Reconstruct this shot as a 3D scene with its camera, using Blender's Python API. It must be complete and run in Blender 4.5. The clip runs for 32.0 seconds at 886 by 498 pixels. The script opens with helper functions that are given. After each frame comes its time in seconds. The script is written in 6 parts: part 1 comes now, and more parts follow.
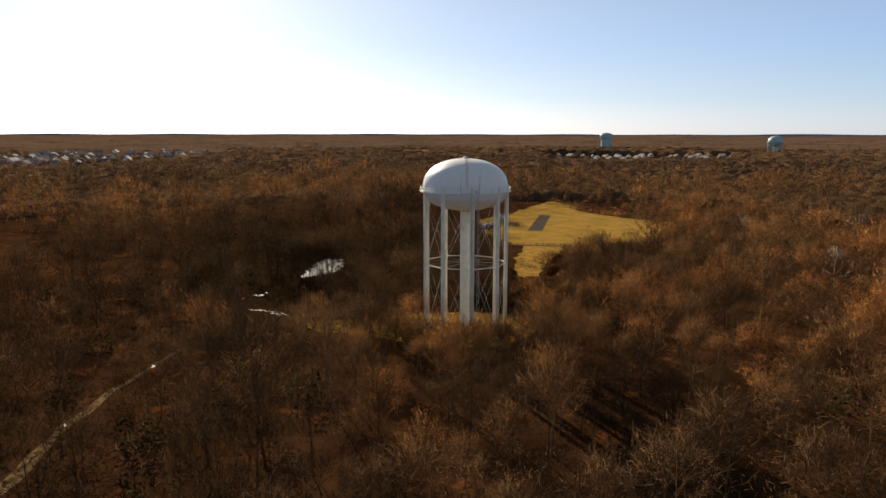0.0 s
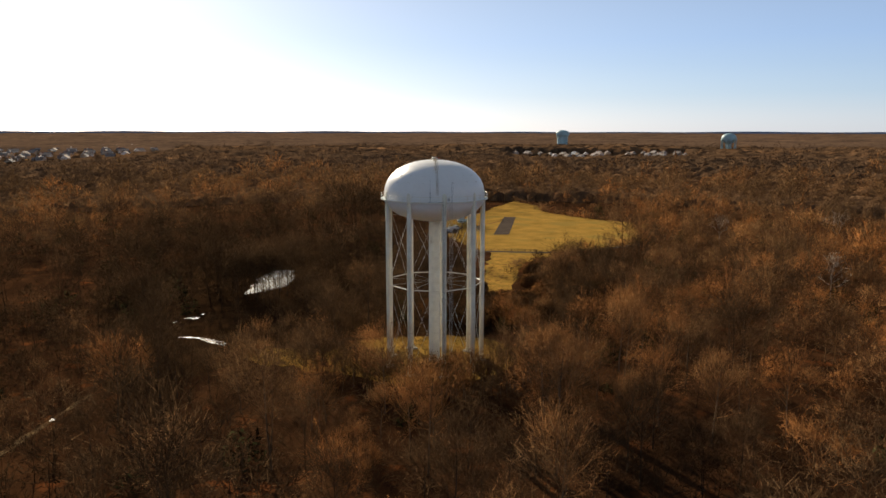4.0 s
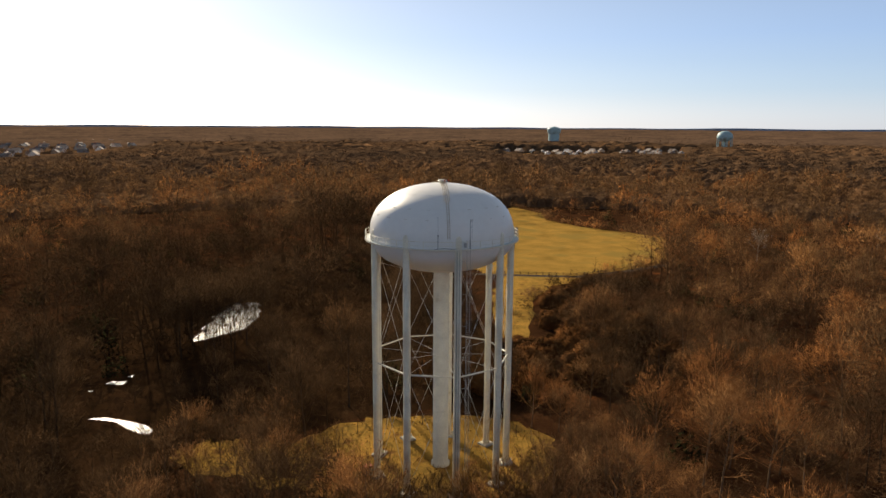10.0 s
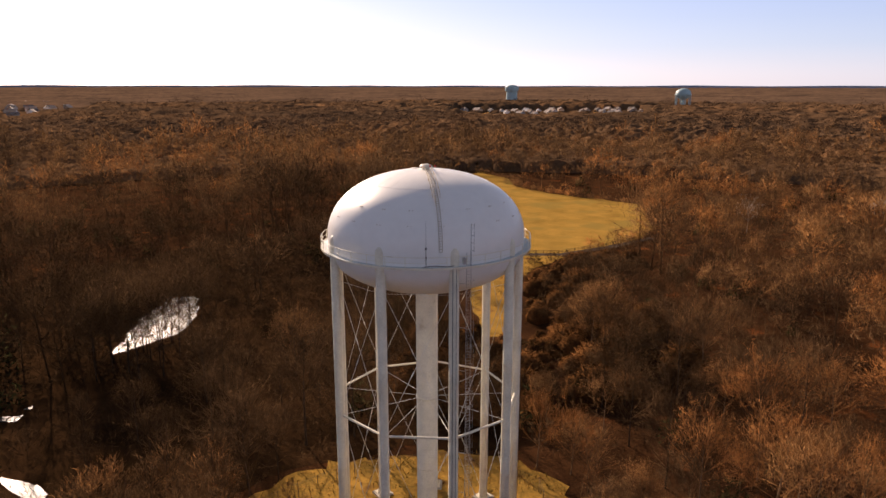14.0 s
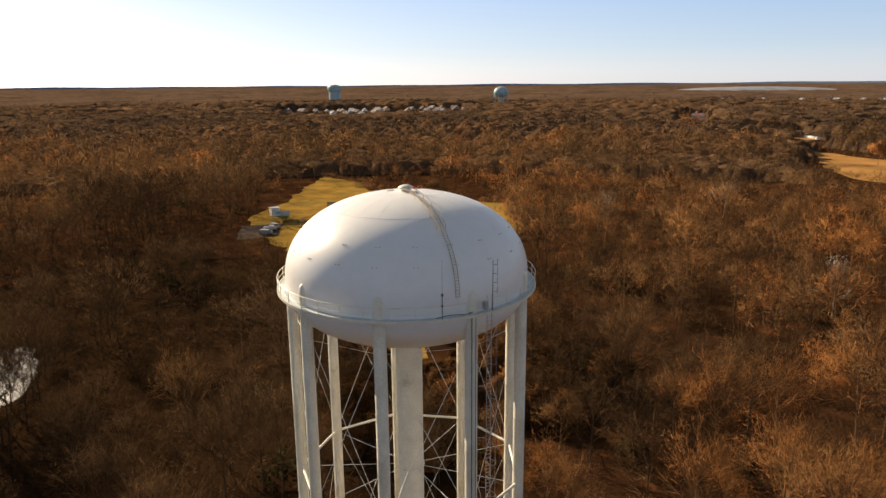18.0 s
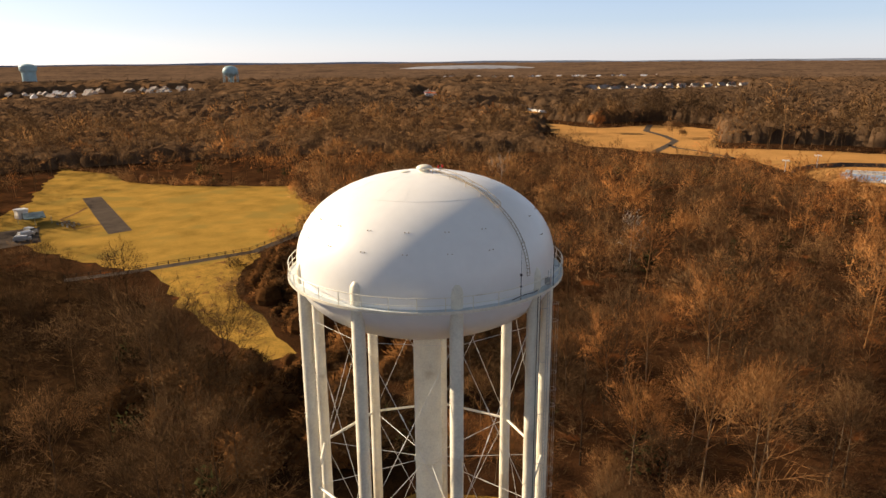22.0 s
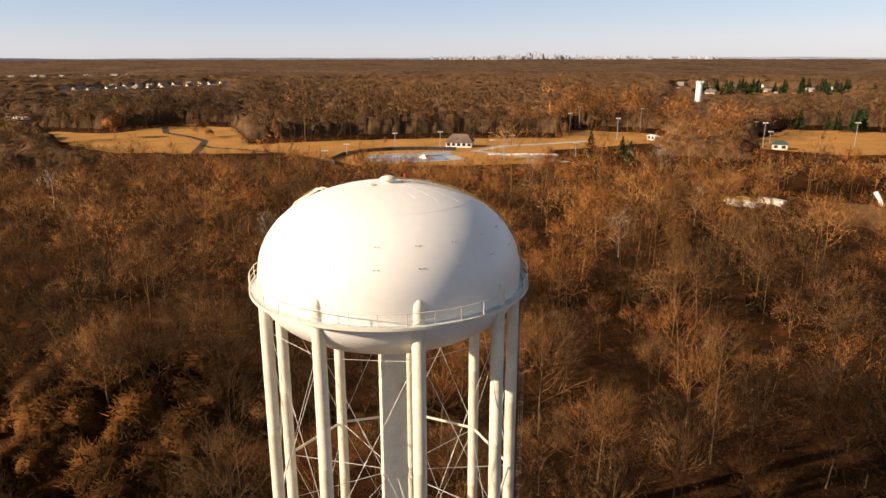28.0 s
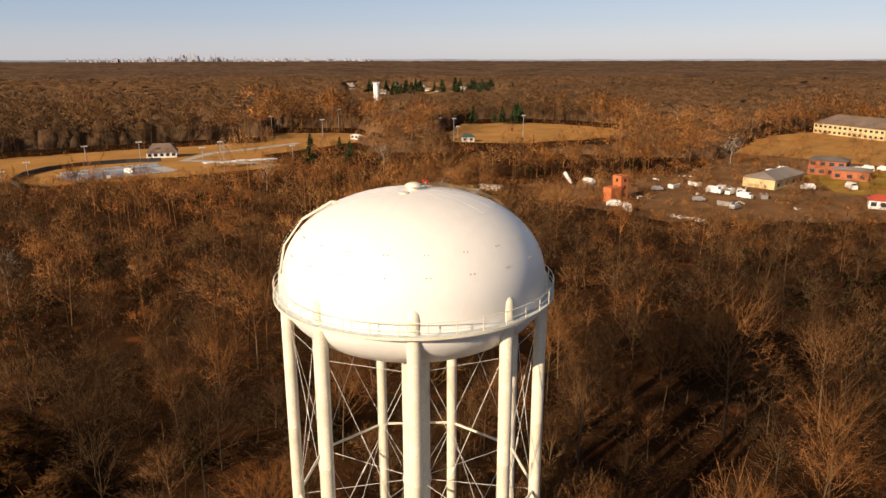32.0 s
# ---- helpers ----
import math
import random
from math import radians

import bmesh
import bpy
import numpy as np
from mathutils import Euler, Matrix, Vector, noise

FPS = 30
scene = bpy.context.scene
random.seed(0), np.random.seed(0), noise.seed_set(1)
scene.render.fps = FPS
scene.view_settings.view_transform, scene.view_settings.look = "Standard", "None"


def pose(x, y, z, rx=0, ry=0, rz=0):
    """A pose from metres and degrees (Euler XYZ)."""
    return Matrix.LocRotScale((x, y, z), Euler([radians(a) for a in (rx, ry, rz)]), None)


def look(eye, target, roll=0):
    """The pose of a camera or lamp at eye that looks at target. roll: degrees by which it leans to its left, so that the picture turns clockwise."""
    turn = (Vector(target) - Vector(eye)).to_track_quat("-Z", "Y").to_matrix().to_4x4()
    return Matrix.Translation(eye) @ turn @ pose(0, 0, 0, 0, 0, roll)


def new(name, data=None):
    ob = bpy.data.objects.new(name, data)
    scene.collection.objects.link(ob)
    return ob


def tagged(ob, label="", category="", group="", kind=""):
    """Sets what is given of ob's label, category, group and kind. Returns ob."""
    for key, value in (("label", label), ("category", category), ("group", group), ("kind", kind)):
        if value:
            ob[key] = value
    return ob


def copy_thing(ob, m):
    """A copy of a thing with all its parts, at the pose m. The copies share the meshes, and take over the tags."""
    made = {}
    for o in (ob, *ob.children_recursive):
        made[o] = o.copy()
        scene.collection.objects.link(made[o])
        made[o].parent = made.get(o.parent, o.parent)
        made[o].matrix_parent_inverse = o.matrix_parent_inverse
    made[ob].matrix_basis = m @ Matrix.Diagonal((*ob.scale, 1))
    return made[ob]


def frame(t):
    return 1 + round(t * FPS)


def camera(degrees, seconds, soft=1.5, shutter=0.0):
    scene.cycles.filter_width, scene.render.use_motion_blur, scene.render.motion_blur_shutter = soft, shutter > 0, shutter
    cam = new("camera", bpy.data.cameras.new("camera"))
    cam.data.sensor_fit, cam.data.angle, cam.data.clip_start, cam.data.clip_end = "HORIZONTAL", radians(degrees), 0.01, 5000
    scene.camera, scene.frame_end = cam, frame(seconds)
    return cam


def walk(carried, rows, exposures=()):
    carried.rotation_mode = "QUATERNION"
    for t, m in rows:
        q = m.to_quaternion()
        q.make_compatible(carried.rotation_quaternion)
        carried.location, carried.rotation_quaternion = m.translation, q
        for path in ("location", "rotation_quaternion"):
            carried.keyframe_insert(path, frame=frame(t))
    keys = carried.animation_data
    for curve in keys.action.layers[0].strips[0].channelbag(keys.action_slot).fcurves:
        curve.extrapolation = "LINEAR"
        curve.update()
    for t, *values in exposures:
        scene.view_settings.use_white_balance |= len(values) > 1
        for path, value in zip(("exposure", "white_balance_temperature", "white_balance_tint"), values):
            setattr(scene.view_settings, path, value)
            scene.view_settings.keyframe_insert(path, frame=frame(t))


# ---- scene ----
LENS = 65.326
FLIGHT = [
    (0, -27.17, -159.67, 47.16, 7.817, 9.473, 0.070), (0.5, -26.90, -156.60, 47.08, 8.633, 9.488, 0.067), (1, -26.72, -153.53, 47.06, 9.422, 9.509, 0.067),
    (1.5, -26.60, -150.44, 47.06, 10.034, 9.546, 0.102), (2, -26.40, -147.37, 47.06, 10.436, 9.578, 0.110), (2.5, -26.26, -144.31, 47.06, 10.722, 9.621, 0.105),
    (3, -26.11, -141.26, 47.05, 10.999, 9.622, 0.096), (3.5, -25.95, -138.24, 47.03, 11.265, 9.648, 0.099), (5.5, -25.23, -126.51, 47.62, 12.185, 9.731, 0.073),
    (6, -24.85, -122.81, 47.67, 12.364, 9.749, 0.211), (6.5, -24.35, -119.06, 47.81, 12.413, 9.768, 0.306), (7, -23.84, -115.33, 48.10, 12.407, 9.780, 0.277),
    (7.5, -23.27, -111.57, 48.51, 12.412, 9.793, 0.279), (8, -22.58, -107.72, 48.92, 12.416, 9.775, 0.381), (8.5, -21.96, -103.86, 49.17, 12.402, 9.780, 0.418),
    (9, -21.42, -100.10, 49.23, 12.426, 9.782, 0.416), (9.5, -20.99, -96.45, 49.21, 12.486, 9.800, 0.392), (10, -20.61, -92.87, 49.21, 12.626, 10.070, 0.356),
    (10.5, -20.18, -89.35, 49.29, 13.085, 10.699, 0.367), (11, -19.76, -85.93, 49.40, 14.004, 11.874, 0.285), (11.5, -19.36, -82.52, 49.51, 14.340, 12.848, 0.210),
    (12, -18.88, -79.10, 49.60, 14.411, 13.276, 0.180), (12.5, -18.42, -75.70, 49.66, 14.533, 13.302, 0.123), (13, -18.01, -72.39, 49.67, 15.223, 13.313, 0.107),
    (13.5, -17.70, -69.49, 49.69, 15.784, 13.327, 0.092), (14, -17.71, -66.80, 49.74, 16.277, 13.367, 0.058), (14.5, -17.86, -64.32, 49.81, 17.319, 13.389, 0.040),
    (16.5, -21.07, -55.33, 50.17, 23.892, 13.403, -0.207), (17, -22.50, -53.38, 50.15, 26.428, 13.440, -0.321), (17.5, -24.24, -51.36, 50.08, 28.723, 13.431, -0.391),
    (18, -26.05, -49.31, 49.99, 30.925, 13.450, -0.455), (18.5, -27.82, -47.21, 49.86, 33.192, 13.453, -0.429), (19, -29.69, -45.07, 49.75, 35.701, 13.454, -0.358),
    (19.5, -31.50, -43.04, 49.65, 38.554, 13.444, -0.362), (20, -33.42, -40.97, 49.59, 41.490, 13.457, -0.345), (20.5, -35.35, -38.90, 49.57, 44.398, 13.626, -0.340),
    (21, -37.28, -36.81, 49.57, 47.290, 14.148, -0.333), (21.5, -39.16, -34.65, 49.59, 50.197, 14.757, -0.386), (22, -40.98, -32.45, 49.65, 53.113, 15.241, -0.454),
    (22.5, -42.82, -30.20, 49.73, 56.494, 15.427, -0.438), (23, -44.65, -27.89, 49.82, 60.036, 15.470, -0.396), (23.5, -46.33, -25.51, 49.86, 63.610, 15.443, -0.304),
    (24, -47.78, -22.98, 49.91, 67.201, 15.451, -0.280), (24.5, -48.85, -20.37, 49.92, 70.741, 15.468, -0.328), (25, -49.67, -17.56, 49.97, 74.289, 15.507, -0.360),
    (25.5, -50.28, -14.59, 49.98, 77.740, 15.491, -0.333), (27.5, -51.50, -2.71, 50.48, 91.458, 15.558, -0.095), (28, -51.35, 0.26, 50.59, 94.850, 15.543, -0.077),
    (28.5, -51.10, 3.15, 50.66, 98.225, 15.539, -0.015), (29, -50.78, 6.09, 50.78, 101.573, 15.510, -0.031), (29.5, -50.28, 8.88, 50.88, 104.653, 15.505, -0.058),
    (30, -49.45, 12.08, 50.90, 107.707, 15.491, -0.088), (30.5, -48.37, 15.17, 50.91, 110.760, 15.482, -0.048), (31, -47.05, 18.41, 50.90, 114.156, 15.451, -0.034),
    (31.5, -45.66, 21.68, 50.90, 117.762, 15.445, -0.022), (32, -44.20, 24.96, 50.90, 121.942, 15.411, -0.097),
]
def pose_at(x, y, z, yaw, drop, roll):
    """A camera pose from compass heading, downward tilt and roll in degrees."""
    turn = Euler((radians(90 - drop), 0, radians(-yaw))).to_matrix().to_4x4()
    return Matrix.Translation((x, y, z)) @ turn @ Matrix.Rotation(radians(roll), 4, "Z")


cam = camera(LENS, 32.0)
walk(cam, [(row[0], pose_at(*row[1:])) for row in FLIGHT],
     exposures=[(0, 0.54, 6650, 10), (9, 0.56, 6650, 10), (11, 0.70, 7000, 16), (12.5, 0.80, 7200, 28), (14.5, 0.80, 7200, 28), (16.5, 0.78, 7200, 13), (20, 0.86, 7300, 14), (25, 0.92, 7400, 16), (28, 0.74, 7450, 18), (32, 0.42, 7450, 18)])

# ---- light ----
SUN_AZ, SUN_EL = -15.0, 23.4
world = bpy.data.worlds.new("sky")
scene.world = world
world.use_nodes = True
wn = world.node_tree.nodes
sky = wn.new("ShaderNodeTexSky")
sky.sky_type = "NISHITA"
sky.sun_disc = False
sky.sun_elevation, sky.sun_rotation = radians(SUN_EL), radians(SUN_AZ)
sky.air_density, sky.dust_density, sky.ozone_density = 1.0, 0.6, 2.0
wn["Background"].inputs[1].default_value = 0.10
pale = wn.new("ShaderNodeHueSaturation")
pale.inputs["Saturation"].default_value = 0.60
world.node_tree.links.new(sky.outputs[0], pale.inputs["Color"])
coord = wn.new("ShaderNodeTexCoord")
split = wn.new("ShaderNodeSeparateXYZ")
world.node_tree.links.new(coord.outputs["Generated"], split.inputs[0])
clear_sky = wn.new("ShaderNodeValToRGB")
stops = clear_sky.color_ramp
stops.elements[0].position, stops.elements[0].color = 0.0, (0.31, 0.37, 0.47, 1)
stops.elements[1].position, stops.elements[1].color = 1.0, (0.026, 0.038, 0.060, 1)
for at, tone in ((0.05, (0.135, 0.25, 0.43, 1)), (0.12, (0.075, 0.185, 0.42, 1)), (0.30, (0.080, 0.105, 0.155, 1)), (0.55, (0.020, 0.029, 0.042, 1))):
    stops.elements.new(at).color = tone
world.node_tree.links.new(split.outputs["Z"], clear_sky.inputs[0])
scaled = wn.new("ShaderNodeMix")
scaled.data_type, scaled.blend_type = "RGBA", "ADD"
scaled.inputs["Factor"].default_value = 1.0
dim = wn.new("ShaderNodeMix")
dim.data_type, dim.blend_type = "RGBA", "MULTIPLY"
dim.inputs["Factor"].default_value = 1.0
dim.inputs[7].default_value = (0.058, 0.058, 0.058, 1)
world.node_tree.links.new(pale.outputs[0], dim.inputs[6])
world.node_tree.links.new(dim.outputs[2], scaled.inputs[6])
world.node_tree.links.new(clear_sky.outputs[0], scaled.inputs[7])
world.node_tree.links.new(scaled.outputs[2], wn["Background"].inputs[0])
wn["Background"].inputs[1].default_value = 0.73
sun_data = bpy.data.lights.new("sun", "SUN")
sun_data.energy, sun_data.angle, sun_data.color = 5.0, radians(0.5), (1.0, 0.87, 0.68)
sun = new("sun", sun_data)
az, el = radians(SUN_AZ), radians(SUN_EL)
to_sun = Vector((math.sin(az) * math.cos(el), math.cos(az) * math.cos(el), math.sin(el)))
sun.matrix_world = look(to_sun * 200, (0, 0, 0))

# ---- materials ----


def material(name, color, rough=0.8, var=0.25, scale=1.0, fine=12.0, metal=0.0, bump=0.0, island=0.0, dark=None, spec=0.3, patch=None, tones=None, thin=0.0):
    """A procedural surface: base colour varied at a coarse and a fine scale (metres), with optional patches of a second colour."""
    m = bpy.data.materials.new(name)
    m.use_nodes = True
    nt = m.node_tree
    n, l = nt.nodes, nt.links
    b = n["Principled BSDF"]
    b.inputs["Roughness"].default_value = rough
    b.inputs["Metallic"].default_value = metal
    b.inputs["Specular IOR Level"].default_value = spec
    geo = n.new("ShaderNodeNewGeometry")
    n1 = n.new("ShaderNodeTexNoise")
    n1.inputs["Scale"].default_value = 1.0 / scale
    n1.inputs["Detail"].default_value = 4.0
    n2 = n.new("ShaderNodeTexNoise")
    n2.inputs["Scale"].default_value = fine / scale
    n2.inputs["Detail"].default_value = 3.0
    l.new(geo.outputs["Position"], n1.inputs["Vector"])
    l.new(geo.outputs["Position"], n2.inputs["Vector"])
    ramp = n.new("ShaderNodeValToRGB")
    c2 = dark if dark else tuple(c * (1 - 1.6 * var) for c in color)
    hi = tuple(min(1.0, c * (1 + var)) for c in color)
    ramp.color_ramp.elements[0].position, ramp.color_ramp.elements[0].color = 0.32, (*c2, 1)
    ramp.color_ramp.elements[1].position, ramp.color_ramp.elements[1].color = 0.68, (*hi, 1)
    mix = n.new("ShaderNodeMath")
    mix.operation = "MULTIPLY_ADD"
    mix.inputs[1].default_value = 0.45
    l.new(n2.outputs["Fac"], mix.inputs[0])
    half = n.new("ShaderNodeMath")
    half.operation = "MULTIPLY"
    half.inputs[1].default_value = 0.55
    l.new(n1.outputs["Fac"], half.inputs[0])
    l.new(half.outputs[0], mix.inputs[2])
    fac = mix.outputs[0]
    if island:
        add = n.new("ShaderNodeMath")
        add.operation = "MULTIPLY_ADD"
        add.inputs[1].default_value = island
        obj = n.new("ShaderNodeObjectInfo")
        both = n.new("ShaderNodeMath")
        both.operation = "ADD"
        l.new(geo.outputs["Random Per Island"], both.inputs[0])
        l.new(obj.outputs["Random"], both.inputs[1])
        cen = n.new("ShaderNodeMath")
        cen.operation = "SUBTRACT"
        cen.inputs[1].default_value = 1.0
        l.new(both.outputs[0], cen.inputs[0])
        l.new(cen.outputs[0], add.inputs[0])
        l.new(fac, add.inputs[2])
        fac = add.outputs[0]
    l.new(fac, ramp.inputs[0])
    out = ramp.outputs[0]
    if patch:
        pc, psize, cut = patch
        n3 = n.new("ShaderNodeTexNoise")
        n3.inputs["Scale"].default_value = 1.0 / psize
        n3.inputs["Detail"].default_value = 5.0
        l.new(geo.outputs["Position"], n3.inputs["Vector"])
        r3 = n.new("ShaderNodeValToRGB")
        r3.color_ramp.elements[0].position, r3.color_ramp.elements[1].position = cut, cut + 0.12
        l.new(n3.outputs["Fac"], r3.inputs[0])
        mx = n.new("ShaderNodeMix")
        mx.data_type = "RGBA"
        l.new(r3.outputs[0], mx.inputs["Factor"])
        l.new(out, mx.inputs[6])
        mx.inputs[7].default_value = (*pc, 1)
        out = mx.outputs[2]
    if tones:
        at = n.new("ShaderNodeAttribute")
        at.attribute_name = "tone"
        r4 = n.new("ShaderNodeValToRGB")
        r4.color_ramp.elements[0].color, r4.color_ramp.elements[1].color = (*tones[0][1], 1), (*tones[-1][1], 1)
        for place_, tone in tones[1:-1]:
            r4.color_ramp.elements.new(place_).color = (*tone, 1)
        l.new(at.outputs["Fac"], r4.inputs[0])
        vary = n.new("ShaderNodeMapRange")
        vary.inputs[1].default_value, vary.inputs[2].default_value = 0.3, 0.7
        vary.inputs[3].default_value, vary.inputs[4].default_value = 1 - var, 1 + var
        l.new(fac, vary.inputs[0])
        m4 = n.new("ShaderNodeMix")
        m4.data_type, m4.blend_type = "RGBA", "MULTIPLY"
        m4.inputs["Factor"].default_value = 1.0
        l.new(r4.outputs[0], m4.inputs[6])
        l.new(vary.outputs[0], m4.inputs[7])
        out = m4.outputs[2]
    l.new(out, b.inputs["Base Color"])
    if thin:
        tr = n.new("ShaderNodeBsdfTranslucent")
        l.new(out, tr.inputs["Color"])
        mxs = n.new("ShaderNodeMixShader")
        mxs.inputs[0].default_value = thin
        l.new(b.outputs[0], mxs.inputs[1])
        l.new(tr.outputs[0], mxs.inputs[2])
        l.new(mxs.outputs[0], n["Material Output"].inputs["Surface"])
    if bump:
        bp = n.new("ShaderNodeBump")
        bp.inputs["Strength"].default_value = 0.6
        bp.inputs["Distance"].default_value = bump
        l.new(n2.outputs["Fac"], bp.inputs["Height"])
        l.new(bp.outputs[0], b.inputs["Normal"])
    return m


M = {}
M["paint"] = material("white_tank_paint", (0.81, 0.795, 0.755), 0.38, 0.025, 5.0, 7.0, spec=0.5, dark=(0.77, 0.755, 0.72), bump=0.002)
M["paint_leg"] = material("white_leg_paint", (0.78, 0.73, 0.59), 0.42, 0.07, 1.5, 10.0, spec=0.5, dark=(0.60, 0.55, 0.44), patch=((0.52, 0.44, 0.30), 1.6, 0.66))
M["stain"] = material("rust_yellow_steel", (0.36, 0.27, 0.15), 0.7, 0.25, 0.5)
M["deck"] = material("weathered_deck_paint", (0.55, 0.60, 0.60), 0.6, 0.15, 0.8)
M["steel_dark"] = material("dark_cable", (0.045, 0.045, 0.045), 0.5, 0.2, 0.3)
M["rod"] = material("painted_rod", (0.68, 0.66, 0.60), 0.5, 0.1, 0.6)
M["red"] = material("red_lamp_glass", (0.6, 0.03, 0.02), 0.2, 0.1, 0.2)
M["concrete"] = material("concrete", (0.42, 0.40, 0.36), 0.85, 0.15, 1.0, bump=0.01)
# litter base darkened to stand in for shade under the branches
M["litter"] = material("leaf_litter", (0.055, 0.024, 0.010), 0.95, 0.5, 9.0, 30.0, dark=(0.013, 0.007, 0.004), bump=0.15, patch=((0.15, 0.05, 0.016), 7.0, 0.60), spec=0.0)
M["grass"] = material("winter_grass", (0.325, 0.185, 0.042), 0.95, 0.32, 9.0, 26.0, dark=(0.185, 0.115, 0.026), bump=0.08, patch=((0.25, 0.165, 0.042), 16.0, 0.52), spec=0.0)
M["rough_grass"] = material("rough_winter_grass", (0.33, 0.18, 0.038), 0.95, 0.35, 3.5, 9.0, dark=(0.15, 0.10, 0.026), bump=0.08, patch=((0.16, 0.08, 0.028), 3.0, 0.56), spec=0.0)
M["park"] = material("dry_park_grass", (0.42, 0.21, 0.07), 0.95, 0.2, 18.0, 30.0, dark=(0.28, 0.15, 0.05), bump=0.05, spec=0.0)
M["asphalt"] = material("old_asphalt", (0.085, 0.066, 0.052), 0.95, 0.2, 4.0, 20.0, spec=0.0)
M["dirt"] = material("bare_earth", (0.20, 0.105, 0.050), 0.95, 0.35, 12.0, 25.0, bump=0.06, patch=((0.13, 0.085, 0.05), 9.0, 0.56), spec=0.0)
M["twig"] = material("bare_twigs", (0.20, 0.10, 0.04), 0.9, 0.35, 14.0, 3.0, spec=0.0, thin=0.17, tones=((0.0, (0.050, 0.029, 0.015)), (0.25, (0.132, 0.077, 0.038)), (0.5, (0.250, 0.130, 0.054)), (0.7, (0.41, 0.165, 0.050)), (0.85, (0.43, 0.205, 0.073)), (1.0, (0.45, 0.270, 0.125))))
M["crown_far"] = material("far_bare_crowns", (0.2, 0.1, 0.04), 0.95, 0.4, 5.0, 6.0, spec=0.0, bump=0.3, thin=0.06, tones=((0.0, (0.050, 0.032, 0.020)), (0.3, (0.090, 0.055, 0.032)), (0.6, (0.140, 0.078, 0.040)), (0.85, (0.175, 0.090, 0.042)), (1.0, (0.20, 0.125, 0.068))))
M["gravel"] = material("pale_gravel", (0.21, 0.135, 0.065), 0.95, 0.4, 2.5, 9.0, spec=0.0, patch=((0.10, 0.055, 0.025), 2.2, 0.5))
M["bark"] = material("grey_brown_bark", (0.17, 0.115, 0.07), 0.9, 0.35, 5.0, 12.0, island=0.2, bump=0.02, spec=0.0)
# bark with shade put into its colour; also the dark roadside fence
M["dark_bark"] = material("shade_dark_bark_and_fence", (0.062, 0.044, 0.030), 0.9, 0.35, 5.0, 12.0, island=0.2, bump=0.02, spec=0.0)
# leaf litter whose dark colour stands in for tree shade
M["shade_dark_litter"] = material("shade_dark_leaf_litter", (0.036, 0.018, 0.008), 0.9, 0.5, 6.0, 30.0, dark=(0.010, 0.006, 0.003), bump=0.12, spec=0.0)
M["pale_bark"] = material("pale_bark", (0.50, 0.43, 0.35), 0.85, 0.3, 2.0, 8.0)
M["thicket"] = material("vine_thicket", (0.105, 0.046, 0.016), 0.9, 0.5, 7.0, 5.0, island=0.3, dark=(0.026, 0.015, 0.007), spec=0.0, thin=0.05)
M["canopy"] = material("distant_canopy", (0.115, 0.070, 0.043), 0.95, 0.5, 130.0, 9.0, dark=(0.048, 0.033, 0.024), bump=1.5, spec=0.0)
M["pine"] = material("pine_needles", (0.035, 0.055, 0.022), 0.9, 0.4, 4.0, 6.0, island=0.2, spec=0.0)
M["holly"] = material("dark_evergreen_leaves", (0.030, 0.030, 0.012), 0.95, 0.4, 3.0, 5.0, island=0.2, spec=0.0)
M["wall_pale"] = material("pale_siding", (0.62, 0.58, 0.52), 0.8, 0.12, 30.0, 1.0, island=0.35)
M["roof_grey"] = material("grey_shingles", (0.20, 0.17, 0.15), 0.9, 0.3, 30.0, 3.0, island=0.3)
M["brick"] = material("red_brick", (0.36, 0.12, 0.06), 0.9, 0.25, 3.0, 8.0)
M["cream"] = material("cream_brick", (0.58, 0.45, 0.24), 0.85, 0.12, 4.0, 8.0)
M["white"] = material("white_sheet_metal", (0.74, 0.73, 0.70), 0.5, 0.1, 2.0)
M["glass"] = material("dark_window_glass", (0.03, 0.04, 0.05), 0.12, 0.1, 2.0, spec=0.6)
M["teal"] = material("teal_tank_paint", (0.32, 0.46, 0.48), 0.5, 0.1, 6.0)
# aerial haze is mixed into the towers' pale blue-grey
M["haze_city"] = material("hazy_concrete_towers", (0.42, 0.44, 0.50), 0.9, 0.15, 60.0, island=0.3)
M["pool_water"] = material("pool_cover", (0.25, 0.35, 0.47), 0.25, 0.25, 12.0, spec=0.5)
M["galv"] = material("galvanised_steel", (0.45, 0.45, 0.44), 0.45, 0.15, 0.5, metal=0.6)
wat = bpy.data.materials.new("creek_water")
wat.use_nodes = True
wb = wat.node_tree.nodes["Principled BSDF"]
wb.inputs["Base Color"].default_value = (0.035, 0.03, 0.022, 1)
wb.inputs["Roughness"].default_value = 0.42
wb.inputs["IOR"].default_value = 1.33
wnz = wat.node_tree.nodes.new("ShaderNodeTexNoise")
wnz.inputs["Scale"].default_value = 2.5
wbp = wat.node_tree.nodes.new("ShaderNodeBump")
wbp.inputs["Distance"].default_value = 0.2
wat.node_tree.links.new(wnz.outputs["Fac"], wbp.inputs["Height"])
wat.node_tree.links.new(wbp.outputs[0], wb.inputs["Normal"])
M["water"] = wat

# ---- mesh helpers ----


